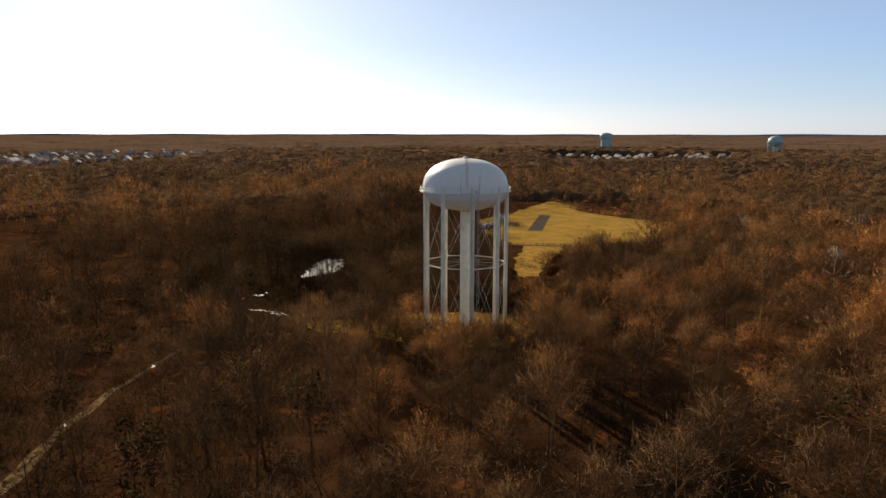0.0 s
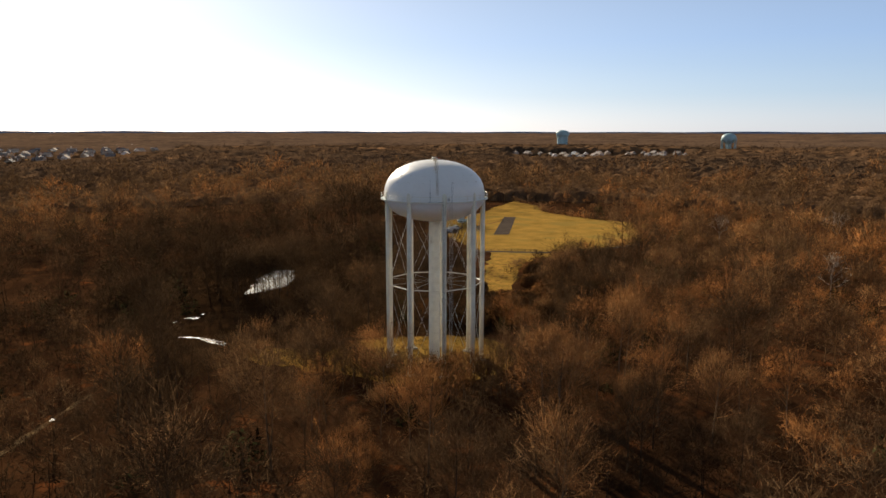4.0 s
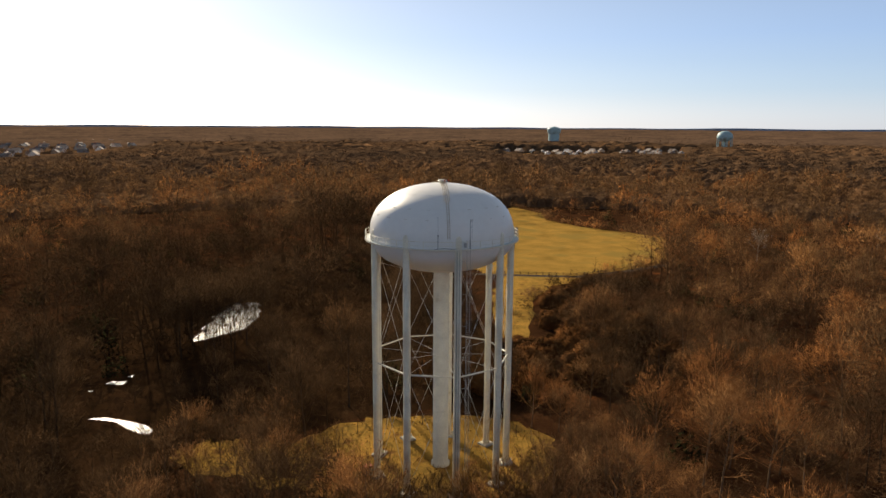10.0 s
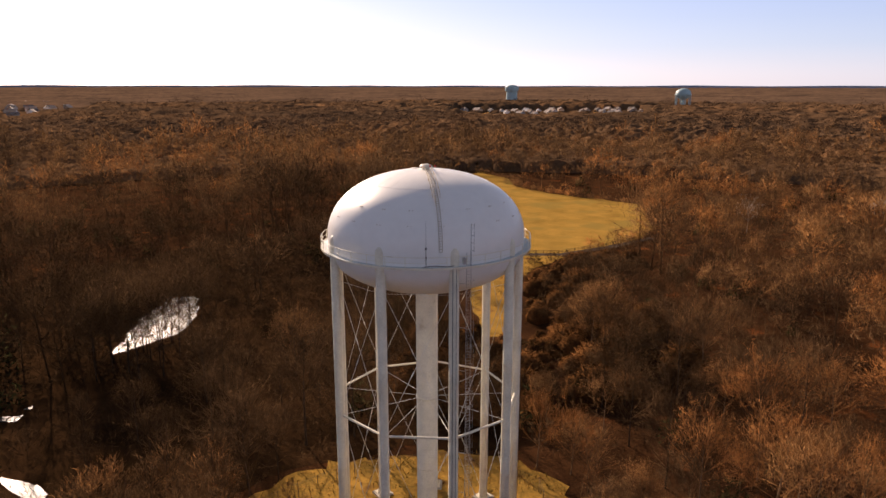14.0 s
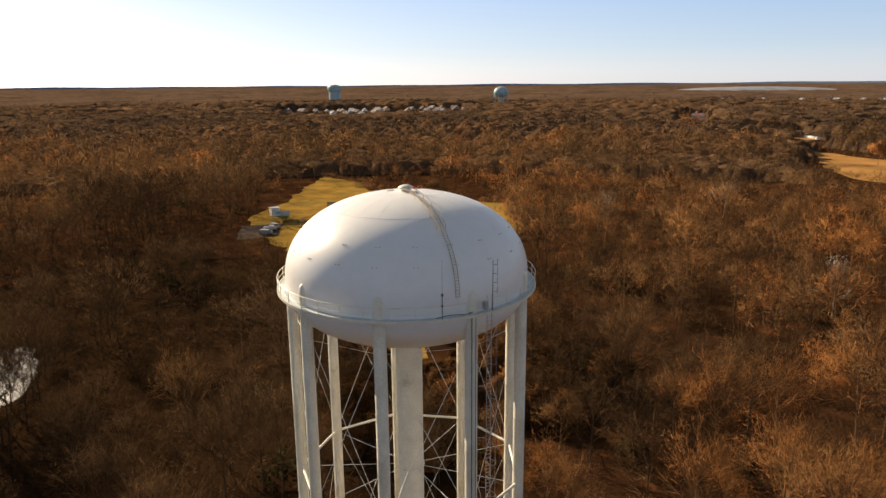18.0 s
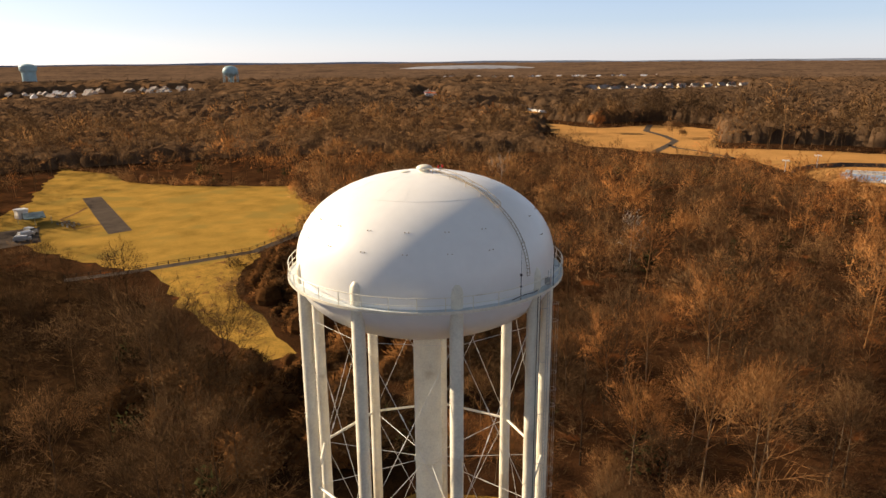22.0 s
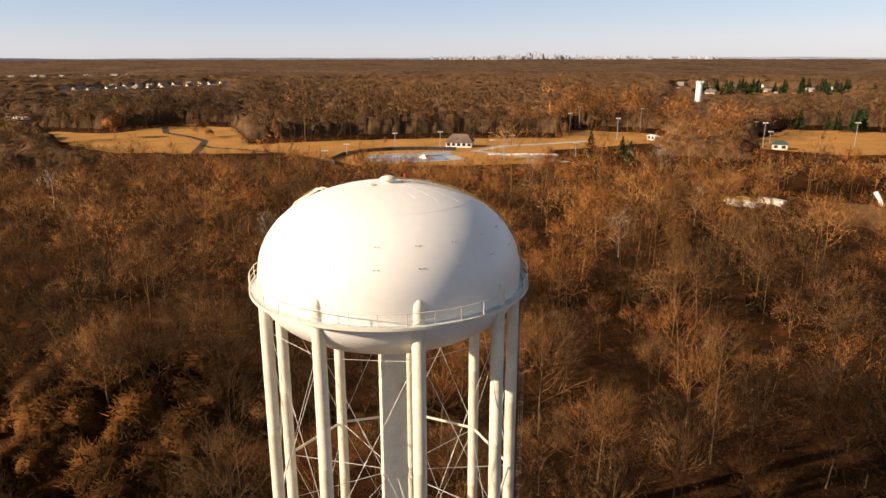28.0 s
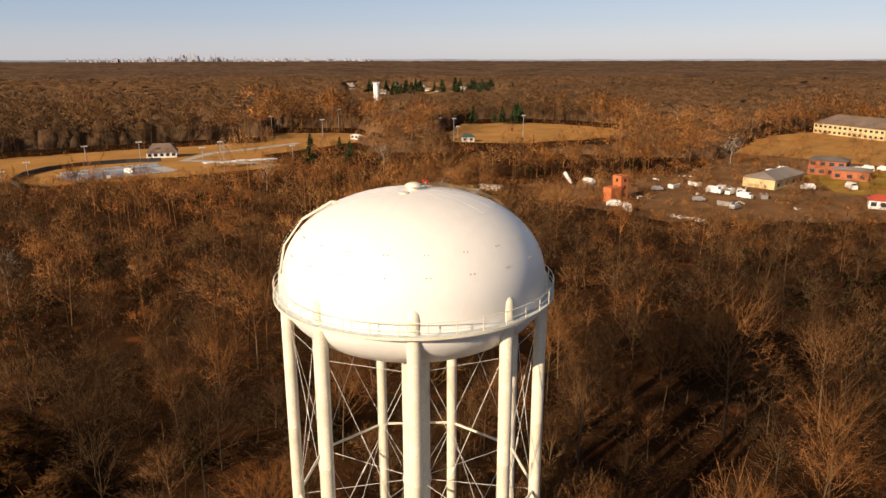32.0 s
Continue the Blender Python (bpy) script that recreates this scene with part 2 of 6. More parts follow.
class Geo:
    """Collects vertices and faces of one mesh."""

    def __init__(self):
        self.v, self.f = [], []

    def add(self, v, f):
        o = len(self.v)
        self.v += [tuple(p) for p in v]
        self.f += [tuple(i + o for i in q) for q in f]
        return self

    def tube(self, a, b, ra, rb=None, n=8, caps=True):
        a, b = Vector(a), Vector(b)
        rb = ra if rb is None else rb
        d = (b - a).normalized()
        u = d.orthogonal().normalized()
        w = d.cross(u)
        v = []
        for p, r in ((a, ra), (b, rb)):
            for i in range(n):
                t = 2 * math.pi * i / n
                v.append(p + u * (r * math.cos(t)) + w * (r * math.sin(t)))
        f = [(i, (i + 1) % n, n + (i + 1) % n, n + i) for i in range(n)]
        if caps:
            f += [tuple(reversed(range(n))), tuple(range(n, 2 * n))]
        return self.add(v, f)

    def path(self, pts, r, n=6):
        for a, b in zip(pts, pts[1:]):
            self.tube(a, b, r, r, n)
        return self

    def box(self, c, s, turn=0.0, taper=1.0):
        ct, st = math.cos(turn), math.sin(turn)
        v = []
        for z, k in ((-0.5, 1.0), (0.5, taper)):
            for x, y in ((-0.5, -0.5), (0.5, -0.5), (0.5, 0.5), (-0.5, 0.5)):
                X, Y = x * s[0] * k, y * s[1] * k
                v.append((c[0] + X * ct - Y * st, c[1] + X * st + Y * ct, c[2] + z * s[2]))
        return self.add(v, [(3, 2, 1, 0), (4, 5, 6, 7), (0, 1, 5, 4), (1, 2, 6, 5), (2, 3, 7, 6), (3, 0, 4, 7)])

    def lathe(self, prof, n=48, c=(0, 0)):
        v, f = [], []
        k = len(prof)
        for i in range(n):
            t = 2 * math.pi * i / n
            for r, z in prof:
                v.append((c[0] + r * math.cos(t), c[1] + r * math.sin(t), z))
        for i in range(n):
            j = (i + 1) % n
            for q in range(k - 1):
                f.append((i * k + q, j * k + q, j * k + q + 1, i * k + q + 1))
        return self.add(v, f)

    def mesh(self, name, mat, smooth=False):
        me = bpy.data.meshes.new(name)
        me.from_pydata(self.v, [], self.f)
        me.materials.append(mat)
        if smooth:
            me.polygons.foreach_set("use_smooth", [True] * len(me.polygons))
        me.update()
        return me


def part(name, geo, mat, parent, label="", smooth=False):
    ob = new(name, geo.mesh(name, mat, smooth) if isinstance(geo, Geo) else geo)
    if parent is not None:
        ob.parent = parent
    return tagged(ob, label)


def thing(name, label, category, group="", kind="", at=(0, 0, 0)):
    ob = new(name)
    ob.empty_display_size = 0.5
    ob.matrix_world = Matrix.Translation(at)
    return tagged(ob, label, category, group, kind)


def pol(r, deg, z):
    return Vector((r * math.cos(radians(deg)), r * math.sin(radians(deg)), z))


def inside(poly, x, y):
    """Which of the points lie in the polygon."""
    hit = np.zeros(len(x), bool)
    px, py = np.array(poly, float).T
    j = len(px) - 1
    for i in range(len(px)):
        cross = ((py[i] > y) != (py[j] > y)) & (x < (px[j] - px[i]) * (y - py[i]) / (py[j] - py[i] + 1e-9) + px[i])
        hit ^= cross
        j = i
    return hit


def sheet(name, poly, z, mat, label, category, wob=1.5, step=4.0):
    """A flat ground patch with an uneven edge."""
    bm = bmesh.new()
    rng = random.Random(len(name) + len(poly))
    pts = []
    for (x0, y0), (x1, y1) in zip(poly, poly[1:] + poly[:1]):
        k = max(1, int(math.hypot(x1 - x0, y1 - y0) / step))
        for i in range(k):
            t = i / k
            pts.append((x0 + (x1 - x0) * t + rng.uniform(-wob, wob), y0 + (y1 - y0) * t + rng.uniform(-wob, wob), z))
    face = bm.faces.new([bm.verts.new(p) for p in pts])
    bmesh.ops.triangulate(bm, faces=[face])
    bmesh.ops.recalc_face_normals(bm, faces=bm.faces)
    me = bpy.data.meshes.new(name)
    bm.to_mesh(me)
    bm.free()
    if me.polygons[0].normal.z < 0:
        me.flip_normals()
    me.materials.append(mat)
    return tagged(new(name, me), label, category, kind="structure")


def ribbon(name, pts, widths, z, mat, label, category):
    g = Geo()
    v = []
    for i, p in enumerate(pts):
        a, b = Vector(pts[max(0, i - 1)]), Vector(pts[min(len(pts) - 1, i + 1)])
        d = (b - a).normalized()
        n = Vector((-d.y, d.x))
        w = widths[i] if isinstance(widths, (list, tuple)) else widths
        v += [(p[0] + n.x * w / 2, p[1] + n.y * w / 2, z), (p[0] - n.x * w / 2, p[1] - n.y * w / 2, z)]
    g.add(v, [(2 * i + 1, 2 * i + 3, 2 * i + 2, 2 * i) for i in range(len(pts) - 1)])
    return tagged(new(name, g.mesh(name, mat)), label, category, kind="structure")


# ---- ground ----
FIELD = [(116, 319), (122, 280), (115, 255), (119, 232), (144, 192), (150, 187), (135, 168), (120, 140), (100, 125), (74, 117), (60, 107),
         (49, 95), (43, 81), (38, 66), (34, 56), (27, 57), (29, 70), (32, 83), (36, 95), (40, 105), (45, 124), (40, 150), (38, 187), (45, 215), (67, 240)]
CLEAR = [(-22, 2), (-23, 8), (-20, 13), (-15, 16), (-8, 18), (2, 17.5), (8, 17), (13, 14.5), (17, 10), (19, 5), (18.5, 0), (16, -5), (12, -9), (7, -12), (1, -13.5), (-6, -13.5), (-12, -11), (-17, -7), (-20, -3)]
PARK = [(470, 255), (445, 190), (494, 161), (485, 112), (372, 80), (392, 20), (394, -50), (388, -116), (440, -130), (430, -155), (405, -185), (360, -180),
        (345, -130), (330, -90), (285, -85), (280, -40), (284, 10), (300, 25), (334, 60), (334, 103), (345, 150), (370, 178)]
BALL = [(425, -288), (410, -335), (365, -358), (323, -362), (290, -330), (293, -260), (300, -240), (322, -214), (365, -225)]
YARD = [(185, -125), (175, -180), (165, -240), (200, -318), (130, -330), (95, -330), (60, -215), (75, -190), (102, -150), (150, -145)]
LAWN = [(200, -318), (235, -400), (240, -480), (120, -500), (95, -330), (130, -330)]
CREEK = [(-82, -150), (-80, -130), (-76, -100), (-74, -68), (-74, -50), (-71, -30), (-67, -14), (-64, -4)]
CREEK_W = [3.0, 2.6, 2.2, 1.6, 1.2, 0.8, 0.6, 0.4]
SPOT = [(-56, 43), (-53, 44), (-52, 47), (-55, 49), (-57, 46)]
POND = [(-55, 27.4), (-52.5, 27.6), (-50, 26.2), (-47.5, 24.6), (-45, 23.2), (-43, 20.6), (-43.8, 19.2), (-45.6, 19.8), (-47.6, 22.6), (-50.5, 25), (-53, 26.4)]
POOL_BEND = [(-43, 68), (-38, 72), (-32, 77), (-29, 90), (-30, 103), (-36, 102), (-40, 92), (-42, 80)]
HOMES = [[(-540, 840), (-420, 820), (-330, 1080), (-300, 1560), (-600, 1850), (-680, 1450)], [(330, 1170), (380, 960), (560, 960), (700, 1000), (690, 1090), (520, 1110)],
         [(930, 490), (960, 430), (1190, 240), (1260, 290), (1100, 450)], [(770, -440), (830, -640), (1150, -640), (1130, -500), (900, -400)],
         [(600, 400), (640, 370), (590, 290), (545, 300)], [(780, 640), (740, 600), (790, 560), (850, 660)]]


def rise(r):
    return np.where(r > 900, 26.0 * (np.maximum(r - 900, 0) / 3900.0) ** 1.25, 0.0)


def disc_sheet(name, radii, n, zf, mat, label, category, kind, lo=0.0, hi=360.0):
    rr, tt = np.meshgrid(np.array(radii), np.radians(np.linspace(lo, hi, n + 1)), indexing="ij")
    x, y = rr * np.sin(tt), rr * np.cos(tt)
    z = zf(x, y, rr)
    v = np.stack([x, y, z], -1).reshape(-1, 3)
    k = n + 1
    i, j = np.meshgrid(np.arange(len(radii) - 1), np.arange(n), indexing="ij")
    a = (i * k + j).ravel()
    f = np.stack([a, a + 1, a + k + 1, a + k], -1)
    me = bpy.data.meshes.new(name)
    me.from_pydata(v.tolist(), [], f[:, ::-1].tolist())
    me.polygons.foreach_set("use_smooth", [True] * len(me.polygons))
    me.materials.append(mat)
    return tagged(new(name, me), label, category, kind=kind)


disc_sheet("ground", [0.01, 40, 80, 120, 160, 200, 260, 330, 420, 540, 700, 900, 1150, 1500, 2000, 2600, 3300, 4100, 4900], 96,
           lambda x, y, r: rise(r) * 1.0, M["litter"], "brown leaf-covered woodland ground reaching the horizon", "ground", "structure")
sheet("grass_field", FIELD, 0.06, M["grass"], "dry yellow mown grass of a model flying field", "field")
sheet("tower_clearing", CLEAR, 0.06, M["rough_grass"], "dry yellow grass round the tower's feet", "grass", 1.0, 1.5)
sheet("grass_margin", [(-22, 12), (-29, 15), (-35, 15), (-40, 11), (-36, 6), (-30, 2), (-25, -2), (-21, -3), (-23.2, 5)], 0.05, M["rough_grass"], "rough yellow grass under the trees west of the tower", "grass", 1.2, 1.5)
# added sheet: shade of the northern trees is put into the litter colour
sheet("hollow_ground", [(-62, -8), (-44, 4), (-24, 15), (-14, 17.5), (2, 19), (14, 16), (24, 30), (24, 52), (26, 80), (34, 110), (30, 150), (-20, 170), (-70, 130), (-80, 60)], 0.03, M["shade_dark_litter"], "leaf litter in the wooded hollow, darkened to stand for shade", "ground", 2.0, 4.0)
sheet("park_ground", PARK, 0.06, M["park"], "tan dry grass of a public park", "field", 3.0, 9.0)
sheet("ball_field", BALL, 0.06, M["park"], "tan dry grass of a sports ground", "field", 3.0, 9.0)
sheet("yard_ground", YARD, 0.06, M["dirt"], "bare brown earth of a works yard", "ground", 3.0, 9.0)
sheet("school_lawn", LAWN, 0.05, M["park"], "dry lawn in front of a school", "field", 3.0, 9.0)
sheet("green_lawn", [(131, -272), (124, -322), (96, -318), (84, -254), (101, -247)], 0.11, M["grass"], "yellow-green lawn beside the brick building", "lawn", 1.5, 6)
sheet("field_lobe", [(72, 113.5), (59, 104.5), (48, 93), (42, 80), (37, 66), (33, 58), (28, 59), (30.5, 70), (33.5, 83), (37.5, 95), (41.5, 105), (46, 121), (59, 117.5)], 0.09, M["rough_grass"], "rough orange-brown grass between the road and the thickets", "grass", 0.8, 2.5)
sheet("runway", [(84, 233), (90, 230.5), (67, 168), (60, 169)], 0.12, M["asphalt"], "grey asphalt model aircraft runway in the field", "runway", 0.1, 30)
ribbon("field_road", [(30, 133), (45, 126), (60, 121), (73, 117), (92, 122), (112, 130)], 3.0, 0.12, M["asphalt"], "narrow dark asphalt road across the field", "road")
for line in ([(61.5, 202), (66, 205), (71, 209), (76, 214)], [(57.5, 184), (62, 184.5), (66, 184), (71, 184.5)], [(57.5, 184), (60, 193), (61.5, 202)]):
    ribbon("worn_path", line, 0.9, 0.10, M["dirt"], "narrow worn earth path across the flying field", "path")
verge = random.Random(3)
track = []
for (x0, y0), (x1, y1) in zip(CREEK, CREEK[1:]):
    for k in range(5):
        track.append((x0 + (x1 - x0) * k / 5 + verge.uniform(-0.5, 0.5), y0 + (y1 - y0) * k / 5))
ribbon("gravel_track", track, [verge.uniform(1.0, 2.2) * (1.9 - 1.5 * k / len(track)) for k in range(len(track))], 0.08, M["gravel"], "worn pale gravel track through the wood", "road")
for k in (4, 13, 21, 29):
    px, py = track[k]
    sheet("puddle", [(px - 0.3, py - 0.7), (px + 0.25, py - 0.4), (px + 0.3, py + 0.4), (px - 0.1, py + 0.8), (px - 0.35, py + 0.1)], 0.13, M["water"], "bright puddle on the gravel track", "water", 0.2, 1)
sheet("pond_water", POND, 0.12, M["water"], "small bright pond in a wooded hollow", "water", 0.4, 2)
sheet("pond_water", POOL_BEND, 0.12, M["water"], "wide shining pool of the creek behind bare trees", "water", 0.8, 3)
for px, py, ps in ((-55.3, 44.6, 0.9), (-53.6, 44.2, 1.1), (-52.4, 47.6, 0.6), (-58, 41, 0.4)):
    sheet("puddle", [(px - ps, py - 0.6 * ps), (px + 0.7 * ps, py - ps), (px + ps, py + 0.7 * ps), (px - 0.4 * ps, py + ps)], 0.12, M["water"], "puddle shining among bare trees", "water", 0.25, 1)
for poly in HOMES:
    lawn = sheet("housing_ground", poly, 0.0, M["park"], "dry lawns between the houses", "ground", 5, 20)
    for vert in lawn.data.vertices:
        vert.co.z = float(rise(np.array([math.hypot(vert.co.x, vert.co.y)]))[0]) + 0.9
# ---- water tower ----
LEG_R, LEG_D, GIRT_Z, DECK_Z, SHELL_R, EQ_Z, TOP_Z = 9.72, 0.94, 17.0, 33.95, 9.95, 35.0, 41.55
LEGS = [-90 + 40 * i for i in range(9)]
tower = thing("water_tower", "white painted steel water tower on nine legs with a central riser", "water tower")


def on_roof(s):
    """Radius and height along the roof's meridian; s runs from 0 at the equator to 1 at the top."""
    full = 2 / 2.16
    return SHELL_R * math.cos(s * math.pi / 2) ** full, EQ_Z + (TOP_Z - EQ_Z) * math.sin(s * math.pi / 2) ** full


tank = part("tank", Geo().lathe([(SHELL_R, DECK_Z)] + [on_roof(i / 28) for i in range(28)] + [(0.02, TOP_Z)], 96), M["paint"], tower, "glossy white domed tank with faint stains", True)
part("bowl", Geo().lathe([(1.0, DECK_Z - 4.52)] + [(SHELL_R * math.sin(i * math.pi / 40), DECK_Z - 4.55 * math.cos(i * math.pi / 40)) for i in range(3, 21)], 96), M["paint"], tower, "rounded white tank bottom", True)
g = Geo()
r, z = on_roof(0.6)
g.path([pol(r + 0.003, a, z + 0.003) for a in range(0, 364, 4)], 0.007, 4)
for k in range(20):
    for q in range(17, 26):
        (r0, z0), (r1, z1) = on_roof(q / 28), on_roof((q + 1) / 28)
        g.tube(pol(r0 + 0.002, k * 18 + 7, z0 + 0.002), pol(r1 + 0.002, k * 18 + 7, z1 + 0.002), 0.006, 0.006, 3, False)
part("weld_seam", g, M["paint"], tank, "thin raised weld seams")
for row, s in ((0, 0.235), (1, 0.375)):
    for k in range(20):
        r, z = on_roof(s)
        a = 18 * k + 12
        part("lug", Geo().box(pol(r + 0.02, a - 0.9, z), (0.08, 0.05, 0.06), radians(a)), M["stain"], tank)
        part("lug", Geo().box(pol(r + 0.02, a + 0.9, z), (0.08, 0.05, 0.06), radians(a)), M["stain"], tank)
# balcony
part("balcony_floor", Geo().lathe([(SHELL_R - 0.1, DECK_Z + 0.06), (10.62, DECK_Z + 0.06), (10.62, DECK_Z), (SHELL_R - 0.1, DECK_Z)], 108), M["deck"], tower, "grey-blue walkway round the tank")
part("ring_girder", Geo().lathe([(10.62, DECK_Z - 0.06), (10.66, DECK_Z - 0.06), (10.66, DECK_Z + 0.14), (10.62, DECK_Z + 0.14), (10.62, DECK_Z - 0.06)], 108), M["paint_leg"], tower, "white edge plate of the walkway")
for name, h, r in (("top_rail", 1.07, 0.03), ("mid_rail", 0.56, 0.022)):
    part(name, Geo().path([pol(10.6, a, DECK_Z + h) for a in range(0, 365, 5)], r, 6), M["paint_leg"], tower)
rail_post = Geo().tube((0, 0, 0), (0, 0, 1.08), 0.032, 0.032, 6).mesh("post", M["paint_leg"])
for k in range(36):
    ob = part("post", rail_post, None, tower)
    ob.location = pol(10.6, k * 10 + 5, DECK_Z)
# legs
leg_geo = Geo()
leg_geo.lathe([(LEG_D / 2, 0.35), (LEG_D / 2, 11.0), (LEG_D / 2 + 0.006, 11.02), (LEG_D / 2 + 0.006, 11.1), (LEG_D / 2, 11.12), (LEG_D / 2, 23.0),
               (LEG_D / 2 + 0.006, 23.02), (LEG_D / 2 + 0.006, 23.1), (LEG_D / 2, 23.12), (LEG_D / 2, 35.0), (LEG_D / 2 * 0.86, 35.35), (LEG_D / 2 * 0.5, 35.62), (0.01, 35.7)], 20)
leg_mesh = leg_geo.mesh("leg", M["paint_leg"], True)
plate_mesh = Geo().box((0, 0, 0.31), (1.5, 1.5, 0.08)).mesh("base_plate", M["paint_leg"])
pier_mesh = Geo().box((0, 0, 0.13), (2.0, 2.0, 0.28), 0, 0.94).mesh("pier", M["concrete"])
gusset_mesh = [Geo().box(pol(0.58, a, 0.6), (0.24, 0.03, 0.5), radians(a)).mesh("gusset", M["paint_leg"]) for a in range(0, 360, 90)]
for a in LEGS:
    leg = part("leg", leg_mesh, None, tower)
    leg.matrix_basis = Matrix.Translation(pol(LEG_R, a, 0)) @ Matrix.Rotation(radians(a), 4, "Z")
    part("base_plate", plate_mesh, None, leg)
    part("pier", pier_mesh, None, leg, "square concrete footing")
    for gm in gusset_mesh:
        part("gusset", gm, None, leg)


def rod(name, a, b, r, mat, label="", buckle=False):
    geo = Geo().tube(a, b, r, r, 6)
    if buckle:
        a, b = Vector(a), Vector(b)
        m = a.lerp(b, 0.42)
        d = (b - a).normalized()
        geo.tube(m - d * 0.28, m + d * 0.28, r * 2.4, r * 2.4, 6)
    return part(name, geo, mat, tower, label)


inner = LEG_R - 0.1
for k in range(9):
    a, b = LEGS[k], LEGS[(k + 1) % 9]
    rod("girt", pol(LEG_R, a, GIRT_Z), pol(LEG_R, b, GIRT_Z), 0.12, M["paint_leg"], "white horizontal strut")
    for z0, z1 in ((0.8, GIRT_Z - 0.4), (GIRT_Z + 0.4, 31.6)):
        rod("brace_rod", pol(inner, a, z0), pol(inner, b, z1), 0.021, M["rod"], "", True)
        rod("brace_rod", pol(inner - 0.06, a, z1), pol(inner - 0.06, b, z0), 0.021, M["rod"], "", True)
    rod("tie_rod", pol(inner, a, 31.2), pol(inner, b, 31.2), 0.016, M["rod"])
    rod("spoke_rod", pol(LEG_R, a, GIRT_Z - 0.1), pol(1.1, a, GIRT_Z), 0.024, M["rod"])
riser = part("riser", Geo().lathe([(1.35, 0.0), (1.35, 0.5), (1.12, 0.5), (1.12, 29.2)], 36), M["paint_leg"], tower, "wide white central riser pipe", True)
part("flange", Geo().lathe([(1.12, 16.9), (1.2, 16.9), (1.2, 17.1), (1.12, 17.1)], 36), M["paint_leg"], riser)
for z in (8.6, 25.2):
    part("joint_band", Geo().lathe([(1.12, z), (1.15, z), (1.15, z + 0.1), (1.12, z + 0.1)], 36), M["paint_leg"], riser)
for a in (-70, 110):
    part("lifting_eye", Geo().path([pol(1.15, a, 28.3), pol(1.42, a, 28.25), pol(1.5, a, 28.05), pol(1.35, a, 27.9), pol(1.15, a, 27.95)], 0.04, 6), M["paint_leg"], riser)
# leg ladder with its cage
ladder = part("leg_ladder", Geo().tube(pol(10.35, -84.6, 2.6), pol(10.35, -84.6, DECK_Z + 1.3), 0.024).tube(pol(10.35, -82.1, 2.6), pol(10.35, -82.1, DECK_Z + 1.3), 0.024), M["galv"], tower, "caged steel ladder up one leg")
rung_mesh = Geo().tube(pol(10.35, -84.6, 0), pol(10.35, -82.1, 0), 0.018, 0.018, 4, False).mesh("rung", M["galv"])
for k in range(104):
    part("rung", rung_mesh, None, ladder).location = (0, 0, 2.75 + 0.305 * k)
hoop = Geo().path([pol(10.35, -84.9, 0), pol(10.85, -84.9, 0), pol(11.1, -84.2, 0), pol(11.1, -82.6, 0), pol(10.85, -81.8, 0), pol(10.35, -81.8, 0)], 0.011, 4).mesh("hoop", M["galv"])
for k in range(22):
    part("hoop", hoop, None, ladder).location = (0, 0, 4.5 + 1.35 * k)
g = Geo()
for r, a in ((10.85, -84.9), (11.1, -83.4), (10.85, -81.8)):
    g.tube(pol(r, a, 4.5), pol(r, a, 32.9), 0.008, 0.008, 4)
part("cage_bar", g, M["galv"], ladder)
for k in range(8):
    part("bracket", Geo().tube(pol(LEG_R, -89, 3 + 4.2 * k), pol(10.35, -84.6, 3 + 4.2 * k), 0.025), M["galv"], ladder)
part("cable", Geo().tube(pol(10.22, -91.5, 0.5), pol(10.22, -91.5, DECK_Z - 0.2), 0.03).tube(pol(10.22, -89.6, 0.5), pol(10.22, -89.6, DECK_Z - 0.2), 0.02), M["steel_dark"], tower, "black antenna cables down one leg")
part("cable", Geo().path([pol(10.2, -107 + i * 2, DECK_Z + 0.1 + 0.12 * abs(math.sin(i * 0.5))) for i in range(9)], 0.03), M["steel_dark"], tower, "black cable lying on the walkway")
# aerials
mast = part("aerial", Geo().tube(pol(10.62, -105, DECK_Z), pol(10.62, -105, DECK_Z + 1.9), 0.025).tube(pol(10.62, -105, DECK_Z + 1.9), pol(10.62, -105, DECK_Z + 4.4), 0.012, 0.008, 5), M["steel_dark"], tower, "thin dark whip aerial on the walkway rail")
part("clamp", Geo().box(pol(10.62, -105, DECK_Z + 1.9), (0.12, 0.12, 0.16)).box(pol(10.62, -105, DECK_Z + 1.1), (0.12, 0.12, 0.1)), M["steel_dark"], mast)
mast = part("aerial", Geo().tube(pol(10.62, -83, DECK_Z), pol(10.62, -83, DECK_Z + 3.9), 0.03, 0.02), M["steel_dark"], tower, "dark mast with four dipole loops")
for k in range(4):
    z = DECK_Z + 1.6 + k * 0.66
    part("dipole", Geo().path([pol(10.62, -83, z), pol(10.95, -82.3, z), pol(10.95, -82.3, z + 0.42), pol(10.95, -82.3, z - 0.1)], 0.015, 5), M["steel_dark"], mast)
part("junction_box", Geo().box(pol(10.45, -86, DECK_Z + 0.62), (0.4, 0.25, 0.55), radians(-86)), M["galv"], tower, "grey junction box by the ladder top")
